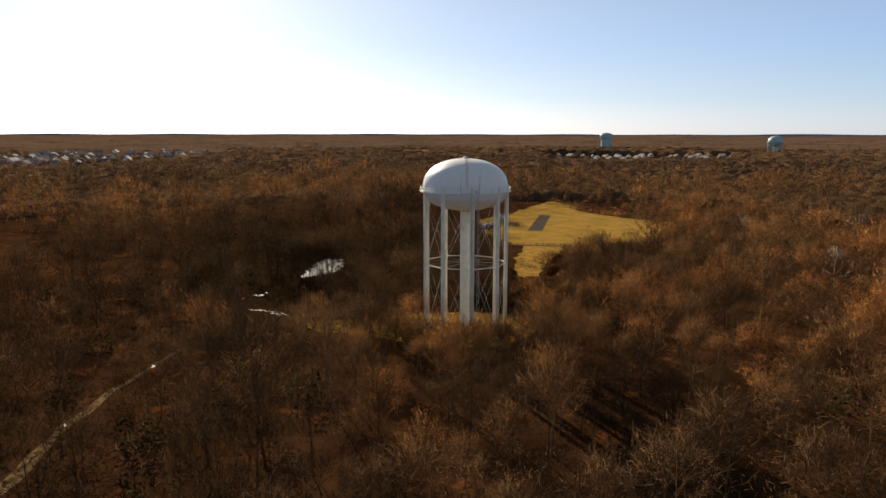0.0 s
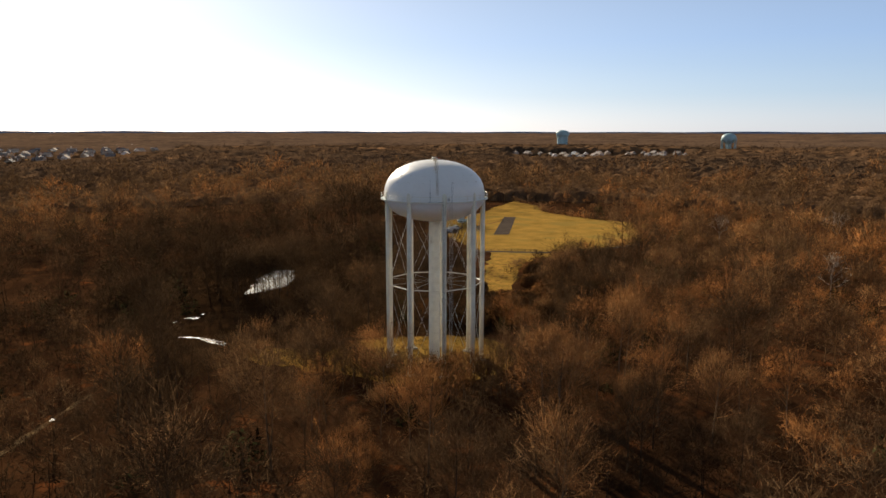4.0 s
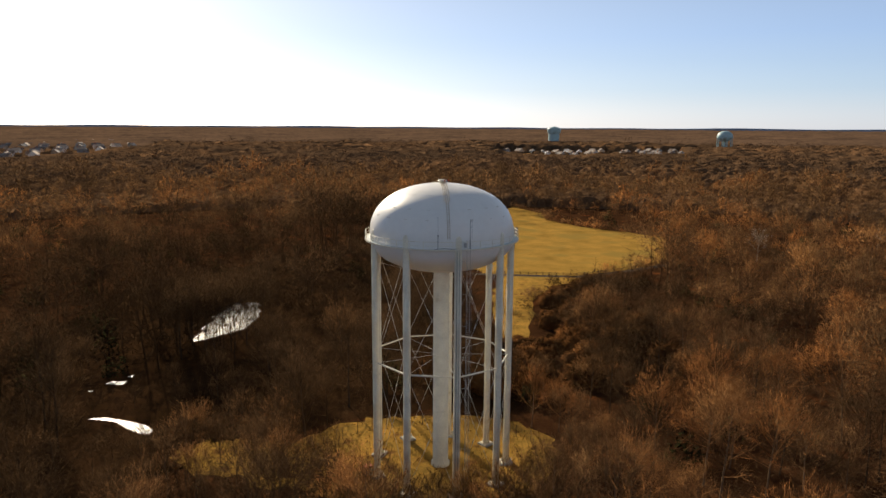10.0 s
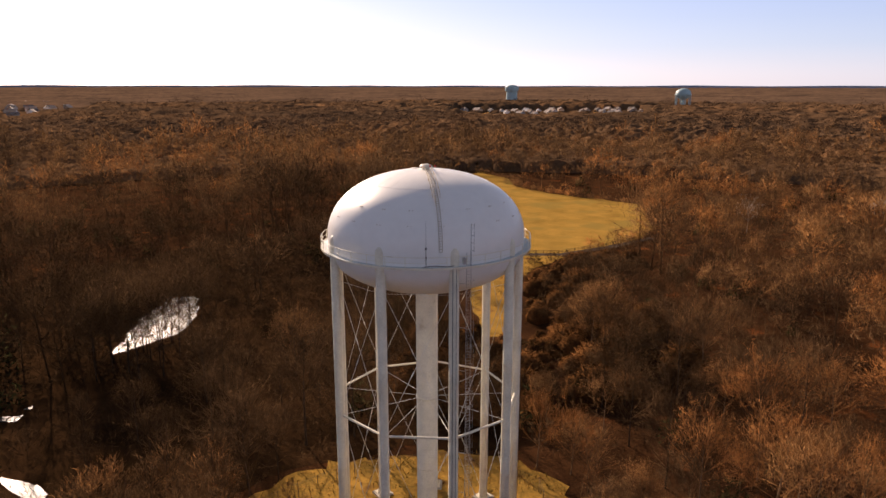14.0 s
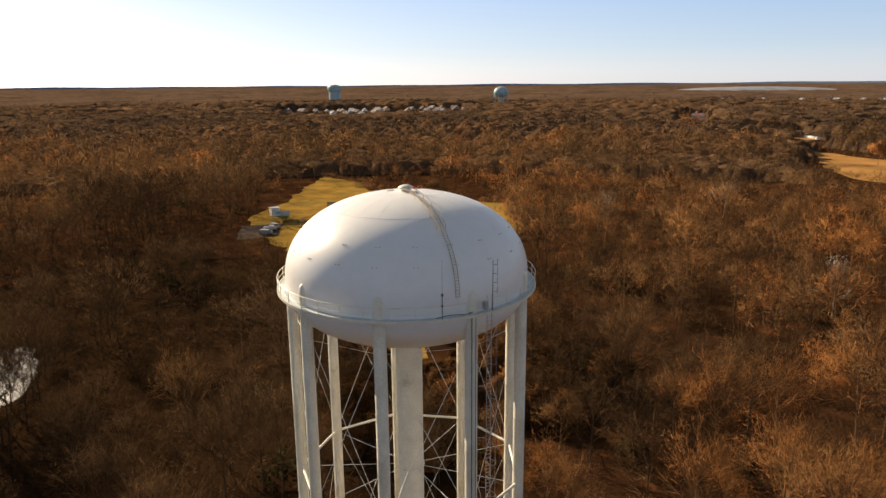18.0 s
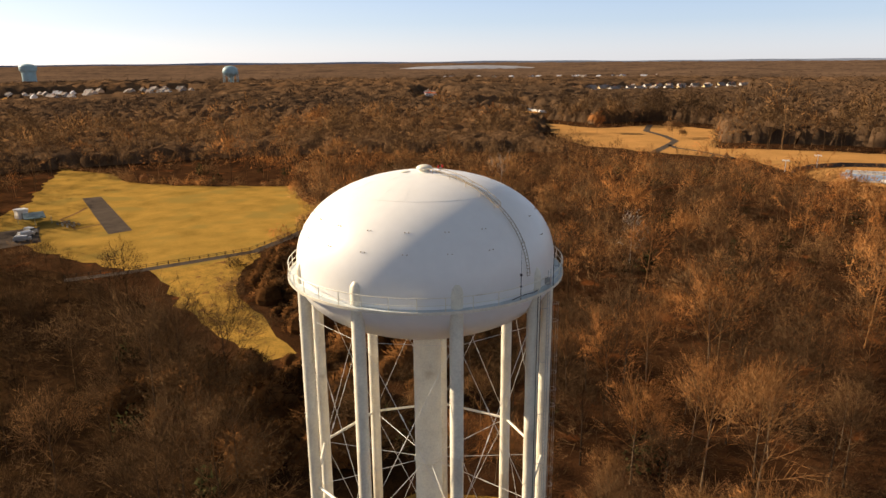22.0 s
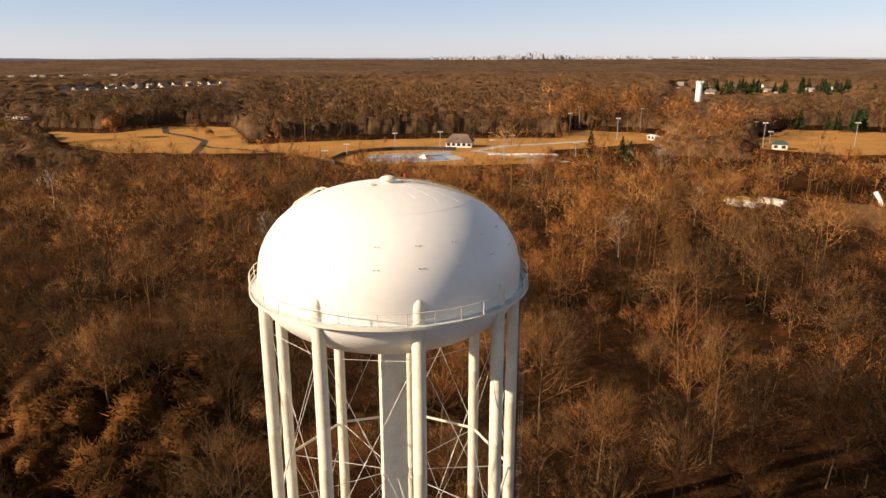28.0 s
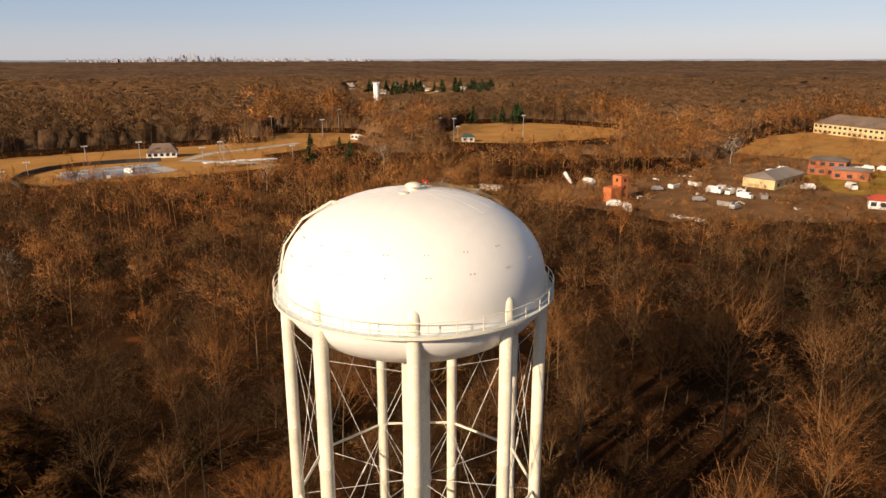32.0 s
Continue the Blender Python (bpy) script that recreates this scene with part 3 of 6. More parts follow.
# roof ladder
g1 = Geo()
for off in (-0.15, 0.15):
    pts = []
    for i in range(30):
        r, z = on_roof(0.02 + 0.93 * i / 29)
        p = pol(r + 0.14 * math.cos(i / 29 * 1.4), -97.5, z + 0.14)
        t = Vector((math.sin(radians(97.5)), math.cos(radians(97.5)), 0))
        pts.append(p + t * off)
    g1.path(pts, 0.022, 5)
roof_ladder = part("roof_ladder", g1, M["stain"], tower, "narrow rust-stained ladder curving up the dome")
rung = Geo().tube((-0.15, 0, 0), (0.15, 0, 0), 0.018, 0.018, 4, False).mesh("rung", M["stain"])
for i in range(46):
    r, z = on_roof(0.02 + 0.93 * i / 45)
    ob = part("rung", rung, None, roof_ladder)
    ob.matrix_basis = Matrix.Translation(pol(r + 0.13 * math.cos(i / 45 * 1.4), -97.5, z + 0.13)) @ Matrix.Rotation(radians(-10), 4, "Z")
for off in (-0.35, 0.35):
    t = Vector((math.sin(radians(97.5)), math.cos(radians(97.5)), 0))
    feet = [pol(r, -97.5, z) + t * off for r, z in (on_roof(0.5 + 0.47 * i / 13) for i in range(14))]
    part("handrail", Geo().path([p + Vector((0, 0, 0.32)) for p in feet], 0.024, 5), M["stain"], roof_ladder, "low yellowed handrail")
    for p in feet[::3]:
        part("handrail_post", Geo().tube(p, p + Vector((0, 0, 0.32)), 0.02, 0.02, 4), M["stain"], roof_ladder)
# square conduit standing off the dome on the far side
side = None
for off in (-0.28, 0.28):
    pts = [pol(10.35, 62, DECK_Z + 0.1)]
    for u, o in ((0.0, 0.42), (0.2, 0.42), (0.42, 0.5), (0.62, 0.42), (0.64, 0.02)):
        r, z = on_roof(u)
        pts.append(pol(r + o * 0.6, 62, z + o * 0.45))
    t = Vector((-math.sin(radians(62)), math.cos(radians(62)), 0))
    rail = Geo().path([p + t * off for p in pts], 0.06, 5)
    if side is None:
        side = part("side_ladder", rail, M["paint_leg"], tower, "white ladder rails standing off the dome")
    else:
        part("rail", rail, M["paint_leg"], side)
rung = Geo().tube((-0.28, 0, 0), (0.28, 0, 0), 0.02, 0.02, 4, False).mesh("rung", M["paint_leg"])
for i in range(22):
    r, z = on_roof(0.6 * i / 21)
    part("rung", rung, None, side).matrix_basis = Matrix.Translation(pol(r + 0.35, 62, z + 0.26)) @ Matrix.Rotation(radians(152), 4, "Z")
# roof fittings
vent = part("roof_vent", Geo().lathe([(0.42, TOP_Z - 0.05), (0.42, TOP_Z + 0.22), (0.4, TOP_Z + 0.24)], 24), M["paint_leg"], tower, "mushroom vent at the crown", True)
part("cap", Geo().lathe([(0.01, TOP_Z + 0.2), (0.62, TOP_Z + 0.2), (0.66, TOP_Z + 0.27), (0.5, TOP_Z + 0.42), (0.25, TOP_Z + 0.5), (0.01, TOP_Z + 0.52)], 24), M["paint_leg"], vent, "", True)
part("hatch", Geo().lathe([(0.36, 41.2), (0.36, 41.5), (0.4, 41.52), (0.25, 41.57), (0.01, 41.58)], 20, (-0.8, 1.2)), M["paint_leg"], tower, "low round roof hatch", True)
lampost = part("lamp_post", Geo().tube((0.35, -1.25, 41.3), (0.35, -1.25, 41.95), 0.03).tube((0.1, -1.25, 41.85), (0.6, -1.25, 41.85), 0.025), M["galv"], tower)
for x in (0.1, 0.6):
    part("warning_light", Geo().lathe([(0.01, 41.86), (0.06, 41.86), (0.08, 41.93), (0.075, 42.02), (0.04, 42.08), (0.01, 42.09)], 12, (x, -1.25)), M["red"], lampost, "red obstruction light", True)
# fence round the clearing
fence = thing("wire_fence", "grey wire fence round the tower clearing", "fence")
corners = [(-17, -7), (-18.5, 9), (-6, 14.5), (9, 13), (15.5, 4), (13, -7), (0, -13), (-17, -7)]
pmesh = Geo().tube((0, 0, 0), (0, 0, 2.1), 0.04, 0.035, 6).mesh("post", M["bark"])
for (x0, y0), (x1, y1) in zip(corners, corners[1:]):
    n = max(2, round(math.hypot(x1 - x0, y1 - y0) / 3.0))
    for i in range(n):
        t = i / n
        part("post", pmesh, None, fence).location = (x0 + (x1 - x0) * t, y0 + (y1 - y0) * t, 0)
    w = Geo()
    for z in [0.1 + 0.19 * q for q in range(11)]:
        w.tube((x0, y0, z), (x1, y1, z), 0.005 if z < 1.9 else 0.02, None, 3, False)
    part("wire", w, M["bark"], fence)
# ---- woodland ----


def frustum(a, b, ra, rb, n):
    d = b - a
    d = d / (np.linalg.norm(d) + 1e-9)
    u = np.cross(d, (0.31, 0.83, 0.46))
    u /= np.linalg.norm(u) + 1e-9
    w = np.cross(d, u)
    t = np.arange(n) * 2 * np.pi / n
    o = np.cos(t)[:, None] * u + np.sin(t)[:, None] * w
    v = np.concatenate([a + ra * o, b + rb * o])
    i = np.arange(n)
    j = (i + 1) % n
    f = np.concatenate([np.stack([i, j, n + j], 1), np.stack([i, n + j, n + i], 1)])
    return v, f


def pile(chunks):
    v, f, o = [], [], 0
    for a, b in chunks:
        v.append(a)
        f.append(b + o)
        o += len(a)
    return np.concatenate(v), np.concatenate(f)


def slivers(rng, p, d, length, width, facing=None):
    """Thin pointed twigs from the points p along d, turned at random or towards a direction."""
    side = np.cross(d, rng.normal(size=p.shape) if facing is None else facing)
    side /= np.linalg.norm(side, axis=1, keepdims=True) + 1e-9
    n = len(p)
    v = np.stack([p - side * width / 2, p + side * width / 2, p + d * length[:, None]], 1).reshape(-1, 3)
    return v, np.arange(3 * n).reshape(n, 3)


def tree(seed, height, spread, limbs, subs, twigs, t_len, t_wid, sides, low=0.35):
    """Trunk and crown of a bare broad-leaved tree, as two piles of triangles."""
    rng = np.random.default_rng(seed)
    lean = rng.normal(0, 0.03, 2)
    def axis(t):
        return np.array([lean[0] * height * t + 0.15 * math.sin(5 * t + seed), lean[1] * height * t + 0.15 * math.cos(4 * t + seed), height * t])
    r0 = 0.0085 * height
    ts = [0, 0.04, 0.28, 0.55, 0.8]
    rs = [r0 * 1.4, r0, r0 * 0.75, r0 * 0.4, r0 * 0.1]
    trunk = pile([frustum(axis(a), axis(b), ra, rb, sides) for a, b, ra, rb in zip(ts, ts[1:], rs, rs[1:])])
    chunks, segs = [], []
    for k in range(limbs):
        t = low + (0.66 - low) * (k + rng.random() * 0.8) / limbs
        ang = k * 2.4 + rng.normal(0, 0.4)
        up = 0.55 + 1.5 * (k / limbs) + rng.normal(0, 0.15)
        ln = spread * rng.uniform(0.85, 1.2)
        a = axis(t)
        d = np.array([math.cos(ang), math.sin(ang), up])
        d /= np.linalg.norm(d)
        m = a + d * ln * 0.55
        d2 = d + np.array([0, 0, 0.35]) + rng.normal(0, 0.12, 3)
        d2 /= np.linalg.norm(d2)
        e = m + d2 * ln * 0.6
        r1 = r0 * 0.42 * (1.1 - t)
        chunks += [frustum(a, m, r1 * 0.8 + 0.015, r1 * 0.5 + 0.01, 3), frustum(m, e, r1 * 0.5 + 0.01, 0.01, 3)]
        segs += [(a + (m - a) * 0.3, m, 0.7), (m, e, 1.4)]
        for q in range(subs):
            b0 = a + (m - a) * rng.uniform(0.4, 1) if q % 2 else m + (e - m) * rng.uniform(0, 0.6)
            dd = d + rng.normal(0, 0.55, 3) + np.array([0, 0, 0.3])
            dd /= np.linalg.norm(dd)
            b1 = b0 + dd * ln * rng.uniform(0.35, 0.6)
            chunks.append(frustum(b0, b1, 0.03, 0.008, 3))
            segs.append((b0, b1, 1.2))
    segs.append((axis(0.7), axis(1.0), 1.5))
    A = np.array([s[0] for s in segs])
    B = np.array([s[1] for s in segs])
    wt = np.array([s[2] * np.linalg.norm(s[1] - s[0]) for s in segs])
    inner = int(twigs * 0.3)
    pick = rng.choice(len(segs), inner, p=wt / wt.sum())
    p1 = A[pick] + (B - A)[pick] * rng.random((inner, 1))
    # puffs of fine twigs over the dome of the crown
    puffs = 13
    c = rng.normal(0, 1, (puffs, 3))
    c /= np.linalg.norm(c, axis=1, keepdims=True)
    c[:, 2] = np.where(c[:, 2] < -0.15, -c[:, 2], c[:, 2])
    mid = np.array([lean[0] * height * 0.6, lean[1] * height * 0.6, height * 0.6])
    c = mid + c * rng.uniform(0.62, 0.92, (puffs, 1)) * np.array([spread, spread, height * 0.33])
    own = rng.integers(0, puffs, twigs - inner)
    out = rng.normal(0, 1, (twigs - inner, 3))
    out /= np.linalg.norm(out, axis=1, keepdims=True)
    p2 = c[own] + out * (rng.random((twigs - inner, 1)) ** 0.6) * spread * rng.uniform(0.32, 0.55, puffs)[own][:, None]
    p = np.concatenate([p1, p2])
    root = np.concatenate([np.broadcast_to(mid - (0, 0, height * 0.3), p1.shape), 0.55 * c[own] + 0.45 * (mid - (0, 0, height * 0.15))])
    d = p - root
    d = d / (np.linalg.norm(d, axis=1, keepdims=True) + 1e-9) + rng.normal(0, 0.6, (twigs, 3)) + np.array([0, 0, 0.1])
    d /= np.linalg.norm(d, axis=1, keepdims=True)
    # a puff of fine twigs takes the light as one rounded mass
    core = np.concatenate([np.broadcast_to(mid - (0, 0, height * 0.12), p1.shape), c[own]])
    soft = (p - core) / (np.linalg.norm(p - core, axis=1, keepdims=True) + 1e-9)
    whole_way = (p - mid + (0, 0, height * 0.1)) / (np.linalg.norm(p - mid + (0, 0, height * 0.1), axis=1, keepdims=True) + 1e-9)
    soft = soft * 0.55 + whole_way * 0.7 + rng.normal(0, 0.1, p.shape) + np.array([0, 0, 0.05])
    soft /= np.linalg.norm(soft, axis=1, keepdims=True) + 1e-9
    tw = slivers(rng, p, d, t_len * rng.uniform(0.5, 1.4, twigs), t_wid)
    limb = pile(chunks)
    flag = np.concatenate([np.ones(len(limb[1]), bool), np.zeros(twigs, bool)])
    soft = np.repeat(soft, 3, axis=0)
    return trunk, pile([limb, tw]), flag, np.concatenate([round_normals(*limb), soft])


def round_normals(v, f):
    """Smooth normals at the vertices of round limbs."""
    n = np.zeros(v.shape)
    fn = np.cross(v[f[:, 1]] - v[f[:, 0]], v[f[:, 2]] - v[f[:, 0]])
    for k in range(3):
        np.add.at(n, f[:, k], fn)
    return n / (np.linalg.norm(n, axis=1, keepdims=True) + 1e-9)


def whole(trunk, crown, flag, soft):
    return (*pile([trunk, crown]), np.concatenate([np.ones(len(trunk[1]), bool), flag]), np.concatenate([round_normals(*trunk), soft]))


def tones(flag, tone, limb=None):
    """Tone for each face: twigs by their tree, limbs pale."""
    return np.where(flag, 0.10 + 0.5 * tone if limb is None else limb, 0.9 * tone)



def raw_mesh(name, v, f, mat, tone=0.5, soft=None):
    if soft is not None:
        fn = np.cross(v[f[:, 1]] - v[f[:, 0]], v[f[:, 2]] - v[f[:, 0]])
        turn = (fn * soft[f[:, 0]]).sum(1) < 0
        f = np.where(turn[:, None], f[:, ::-1], f)
    me = bpy.data.meshes.new(name)
    me.vertices.add(len(v))
    me.vertices.foreach_set("co", np.ascontiguousarray(v, np.float32).ravel())
    me.loops.add(f.size)
    me.loops.foreach_set("vertex_index", np.ascontiguousarray(f, np.int32).ravel())
    me.polygons.add(len(f))
    me.polygons.foreach_set("loop_start", np.arange(0, f.size, 3, dtype=np.int32))
    me.update(calc_edges=True)
    me.materials.append(mat)
    if soft is not None:
        me.attributes.new("custom_normal", "FLOAT_VECTOR", "POINT").data.foreach_set("vector", np.ascontiguousarray(soft, np.float32).ravel())
    me.attributes.new("tone", "FLOAT", "FACE").data.foreach_set("value", np.broadcast_to(np.asarray(tone, np.float32), (len(f),)).copy())
    return me


def dice(ix, iy, salt):
    """A repeatable random number for each cell of a grid."""
    h = np.sin(ix * 127.1 + iy * 311.7 + salt * 74.7) * 43758.5453
    return h - np.floor(h)


STAND = 19.0


def stands(x, y):
    """Trees grow in rounded stands: distance from the stand's middle, and the stand's own tone."""
    ix, iy = np.floor(x / STAND), np.floor(y / STAND)
    best, own = np.full(x.shape, 1e9), np.full(x.shape, 0.5)
    for dx in (-1, 0, 1):
        for dy in (-1, 0, 1):
            cx, cy = ix + dx, iy + dy
            far = np.hypot(x - (cx + dice(cx, cy, 7)) * STAND, y - (cy + dice(cx, cy, 8)) * STAND)
            up = far < best
            best = np.where(up, far, best)
            own = np.where(up, dice(cx, cy, 9), own)
    return best, own


def clump(v, f):
    """A low clump of slivers with rounded shading."""
    soft = v / (np.linalg.norm(v, axis=1, keepdims=True) + 1e-9) + np.array([0, 0, 0.3])
    return v, f, np.zeros(len(f), bool), soft / (np.linalg.norm(soft, axis=1, keepdims=True) + 1e-9)


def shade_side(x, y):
    """Tone drop that puts shade into the trees of the hollow north and west of the tower."""
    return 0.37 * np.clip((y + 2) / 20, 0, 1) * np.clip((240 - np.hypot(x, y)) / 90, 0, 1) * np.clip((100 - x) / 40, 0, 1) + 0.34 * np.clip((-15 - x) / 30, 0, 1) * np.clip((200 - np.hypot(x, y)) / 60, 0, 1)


def wood_tone(x, y, calm):
    """Tone of the trees by place: russet east and south lightened for sun, grey-brown north, west and near south
    darkened for shade.
    """
    east = np.clip((x - 22) / 95, 0, 1) * np.clip((110 - y) / 120, 0, 1)
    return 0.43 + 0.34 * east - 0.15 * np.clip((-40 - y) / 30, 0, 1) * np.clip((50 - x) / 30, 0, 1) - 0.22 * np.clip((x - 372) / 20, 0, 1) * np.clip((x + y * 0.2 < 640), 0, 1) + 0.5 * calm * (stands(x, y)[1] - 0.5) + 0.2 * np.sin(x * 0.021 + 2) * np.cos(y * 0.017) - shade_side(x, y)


def scatter(variants, x, y, z, size, rng):
    """Joins turned and scaled copies of the variants' triangles."""
    out_v, out_f, out_t, out_n, o = [], [], [], [], 0
    kind = rng.integers(0, len(variants), len(x))
    for k, (v, f, flag, soft) in enumerate(variants):
        m = np.nonzero(kind == k)[0]
        if not len(m):
            continue
        t = rng.random(len(m)) * 2 * np.pi
        s = size[m]
        wide = s * rng.uniform(0.85, 1.2, len(m))
        c, sn = np.cos(t) * wide, np.sin(t) * wide
        X = v[None, :, 0] * c[:, None] - v[None, :, 1] * sn[:, None] + x[m][:, None]
        Y = v[None, :, 0] * sn[:, None] + v[None, :, 1] * c[:, None] + y[m][:, None]
        Z = v[None, :, 2] * s[:, None] + z[m][:, None]
        out_v.append(np.stack([X, Y, Z], -1).reshape(-1, 3))
        ct, st = np.cos(t)[:, None], np.sin(t)[:, None]
        out_n.append(np.stack([soft[None, :, 0] * ct - soft[None, :, 1] * st, soft[None, :, 0] * st + soft[None, :, 1] * ct, np.broadcast_to(soft[None, :, 2], X.shape)], -1).reshape(-1, 3))
        out_f.append((f[None] + (np.arange(len(m)) * len(v))[:, None, None] + o).reshape(-1, 3))
        calm = 1 - 0.55 * np.clip((np.hypot(x[m], y[m]) - 180) / 300, 0, 1)
        tone = np.clip(wood_tone(x[m], y[m], calm) + 0.16 * calm * rng.normal(size=len(m)), 0, 1)
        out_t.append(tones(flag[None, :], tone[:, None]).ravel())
        o += len(m) * len(v)
    return np.concatenate(out_v), np.concatenate(out_f), np.concatenate(out_t), np.concatenate(out_n)


def creek_gap(x, y, extra):
    near = np.zeros(len(x), bool)
    for (x0, y0), (x1, y1), w in zip(CREEK, CREEK[1:], CREEK_W):
        dx, dy = x1 - x0, y1 - y0
        t = np.clip(((x - x0) * dx + (y - y0) * dy) / (dx * dx + dy * dy), 0, 1)
        near |= np.hypot(x - x0 - t * dx, y - y0 - t * dy) < w / 2 + extra
    return near


OPEN = [FIELD, CLEAR, PARK, BALL, YARD, LAWN, POND, [(-39, 71), (-33, 78), (-30, 90), (-31, 100), (-35, 99), (-37, 86)]] + HOMES


def wooded(x, y):
    keep = ~creek_gap(x, y, 0.2)
    for poly in OPEN:
        keep &= ~inside(poly, x, y)
    for poly in (PARK, BALL):
        keep &= ~inside([(px * 0.87, py * 0.87) for px, py in poly], x, y)
    keep &= ~inside([(px * 0.95, py * 0.95) for px, py in YARD], x, y)
    keep &= ~inside([(17, 46), (19, 62), (22, 76), (27, 90), (31, 102), (33, 118), (29, 145), (27, 182), (40, 187), (45, 124), (29, 70), (28, 56)], x, y)
    return keep


def low_growth(x, y):
    """Woodland edge on the tower's side of the open ground, where the trees are young and low."""
    low = np.zeros(len(x), bool)
    for poly in [FIELD, PARK, BALL, YARD, LAWN, [(560, -270), (700, -310), (700, -360), (560, -300)]] + HOMES:
        for s in (0.94, 0.88, 0.82, 0.76):
            low |= inside([(px * s, py * s) for px, py in poly], x, y)
    return low & (np.hypot(x, y) > 75)


rng = np.random.default_rng(7)


def jitter_grid(extent, step):
    n = int(2 * extent / step)
    gx, gy = np.meshgrid((np.arange(n) + 0.5) * step - extent, (np.arange(n) + 0.5) * step - extent)
    x = gx.ravel() + rng.uniform(-0.48, 0.48, gx.size) * step
    y = gy.ravel() + rng.uniform(-0.48, 0.48, gx.size) * step
    return x, y


def in_view(x, y, slack=0.0):
    """The part of the plan that lies ahead of the flight: everything but the sector behind it."""
    head = np.degrees(np.arctan2(x, y))
    return (head > -44 - slack) & (head < 162 + slack) | (np.hypot(x + 35, y + 60) < 140)


def band(r0, r1, step, behind):
    bx, by = jitter_grid(r1, step)
    br = np.hypot(bx, by)
    ok = (br >= r0) & (br < r1) & wooded(bx, by)
    ok &= in_view(bx, by) | (rng.random(len(bx)) < behind)
    ok &= (stands(bx, by)[0] < 9.5) | (rng.random(len(bx)) < 0.72)
    return bx[ok], by[ok], br[ok]


LOW = [(34, 56, 10, -15, 8, 0.19), (42, 78, 14, 0, 7, 0.20), (56, 104, 25, 10, 8, 0.21), (75, 117, 50, 30, 10, 0.22),
       (-36, 82, -28, 20, 6, 0.30), (-49, 24, -40, -20, 7, 0.30), (-54, 45, -46, 5, 5, 0.28), (40, 190, -10, 90, 14, 0.17), (-36, 88, -52, 142, 9, 0.36)]


def headroom(bx, by):
    """How high the growth stands: lower scrub towards the field and the water, no limit elsewhere."""
    top = np.full(np.shape(bx), 99.0)
    for x0, y0, x1, y1, wide, slope in LOW:
        dx, dy = x1 - x0, y1 - y0
        n = math.hypot(dx, dy)
        along, off = ((bx - x0) * dx + (by - y0) * dy) / n, np.abs((bx - x0) * dy - (by - y0) * dx) / n
        top = np.where((off < wide) & (along > -3) & (along < n), np.minimum(top, 1.2 + slope * np.maximum(along, 0)), top)
    return top


def height_of(bx, by, br):
    """Tree height in units of the model trees: lower round the tower, with broad swells."""
    h = 0.70 + 0.42 * rng.random(len(bx)) ** 1.3 + 0.14 * np.sin(bx * 0.031 + 1) * np.cos(by * 0.027) + 0.15 * np.sin(bx * 0.11) * np.sin(by * 0.09 + 2) + 0.17 * np.sin(bx * 0.19 + by * 0.13) * np.cos(by * 0.23 - bx * 0.07)
    h += 0.35 * np.clip((br - 330) / 120, 0, 1)
    h *= 1 + 0.3 * ((bx > 372) & (by > -190) & (by < 100) & (bx < 620))
    h *= 0.72 + 0.28 * np.clip((br - 22) / 30, 0, 1)
    h *= 1 + 0.35 * ((bx > -20) & (bx < 58) & (by > 150) & (by < 330))
    far_off, own = stands(bx, by)
    h *= (1.16 - 0.55 * np.clip(far_off / 12, 0, 1) ** 2) * (0.82 + 0.36 * ((own * 7.31) % 1.0))
    h = np.where(low_growth(bx, by), h * 0.52, h)
    return np.minimum(h, headroom(bx, by) / 15.5)


# trees round the tower, one by one
near_kinds = []
for k in range(9):
    tr, cr, fl, so = tree(100 + k, 15.2 + 1.3 * (k % 3), 4.8 + 0.45 * (k % 4), 12 + k % 3, 6, 2350, 1.0, 0.033, 6, 0.20 + 0.05 * (k % 3))
    # hues under 0.25 carry shade in their twig and bark colour
    hue = (0.06, 0.5, 0.68, 0.2, 0.58, 0.6, 0.12, 0.72, 0.4)[k]
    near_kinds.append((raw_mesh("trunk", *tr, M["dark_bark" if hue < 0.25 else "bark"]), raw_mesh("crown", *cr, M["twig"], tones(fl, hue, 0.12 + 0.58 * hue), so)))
tree_labels = ["bare winter tree with a spreading brown crown", "bare tall tree with upright grey-brown branches", "leafless slender tree among dense woodland"]
x, y, r = band(0, 68, 7.4, 0.6)
tall = height_of(x, y, r)
for i in range(len(x)):
    k = int(rng.integers(0, 9))
    # share of trees swapped for the kinds darkened as if in shade
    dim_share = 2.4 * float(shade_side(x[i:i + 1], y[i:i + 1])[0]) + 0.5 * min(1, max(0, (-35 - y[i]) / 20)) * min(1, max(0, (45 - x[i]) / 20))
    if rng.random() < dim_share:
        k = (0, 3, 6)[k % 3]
    t = thing("bare_tree", tree_labels[k % 3], "tree", "bare trees round the tower")
    s = float(tall[i])
    t.matrix_world = Matrix.Translation((float(x[i]), float(y[i]), 0)) @ Matrix.Rotation(float(rng.random() * 6.28), 4, "Z") @ Matrix.Diagonal((s, s, s, 1))
    part("trunk", near_kinds[k][0], None, t)
    part("crown", near_kinds[k][1], None, t)


def wood(name, label, kinds, bx, by, bz, size, mat="twig"):
    hd = np.degrees(np.arctan2(bx, by))
    for lo in range(-180, 180, 60):
        m = (hd >= lo) & (hd < lo + 60)
        if m.any():
            v, f, tone, soft = scatter(kinds, bx[m], by[m], bz[m], size[m], rng)
            tagged(new(name, raw_mesh(name, v, f, M[mat], tone, soft)), label, "woodland", kind="stuff")


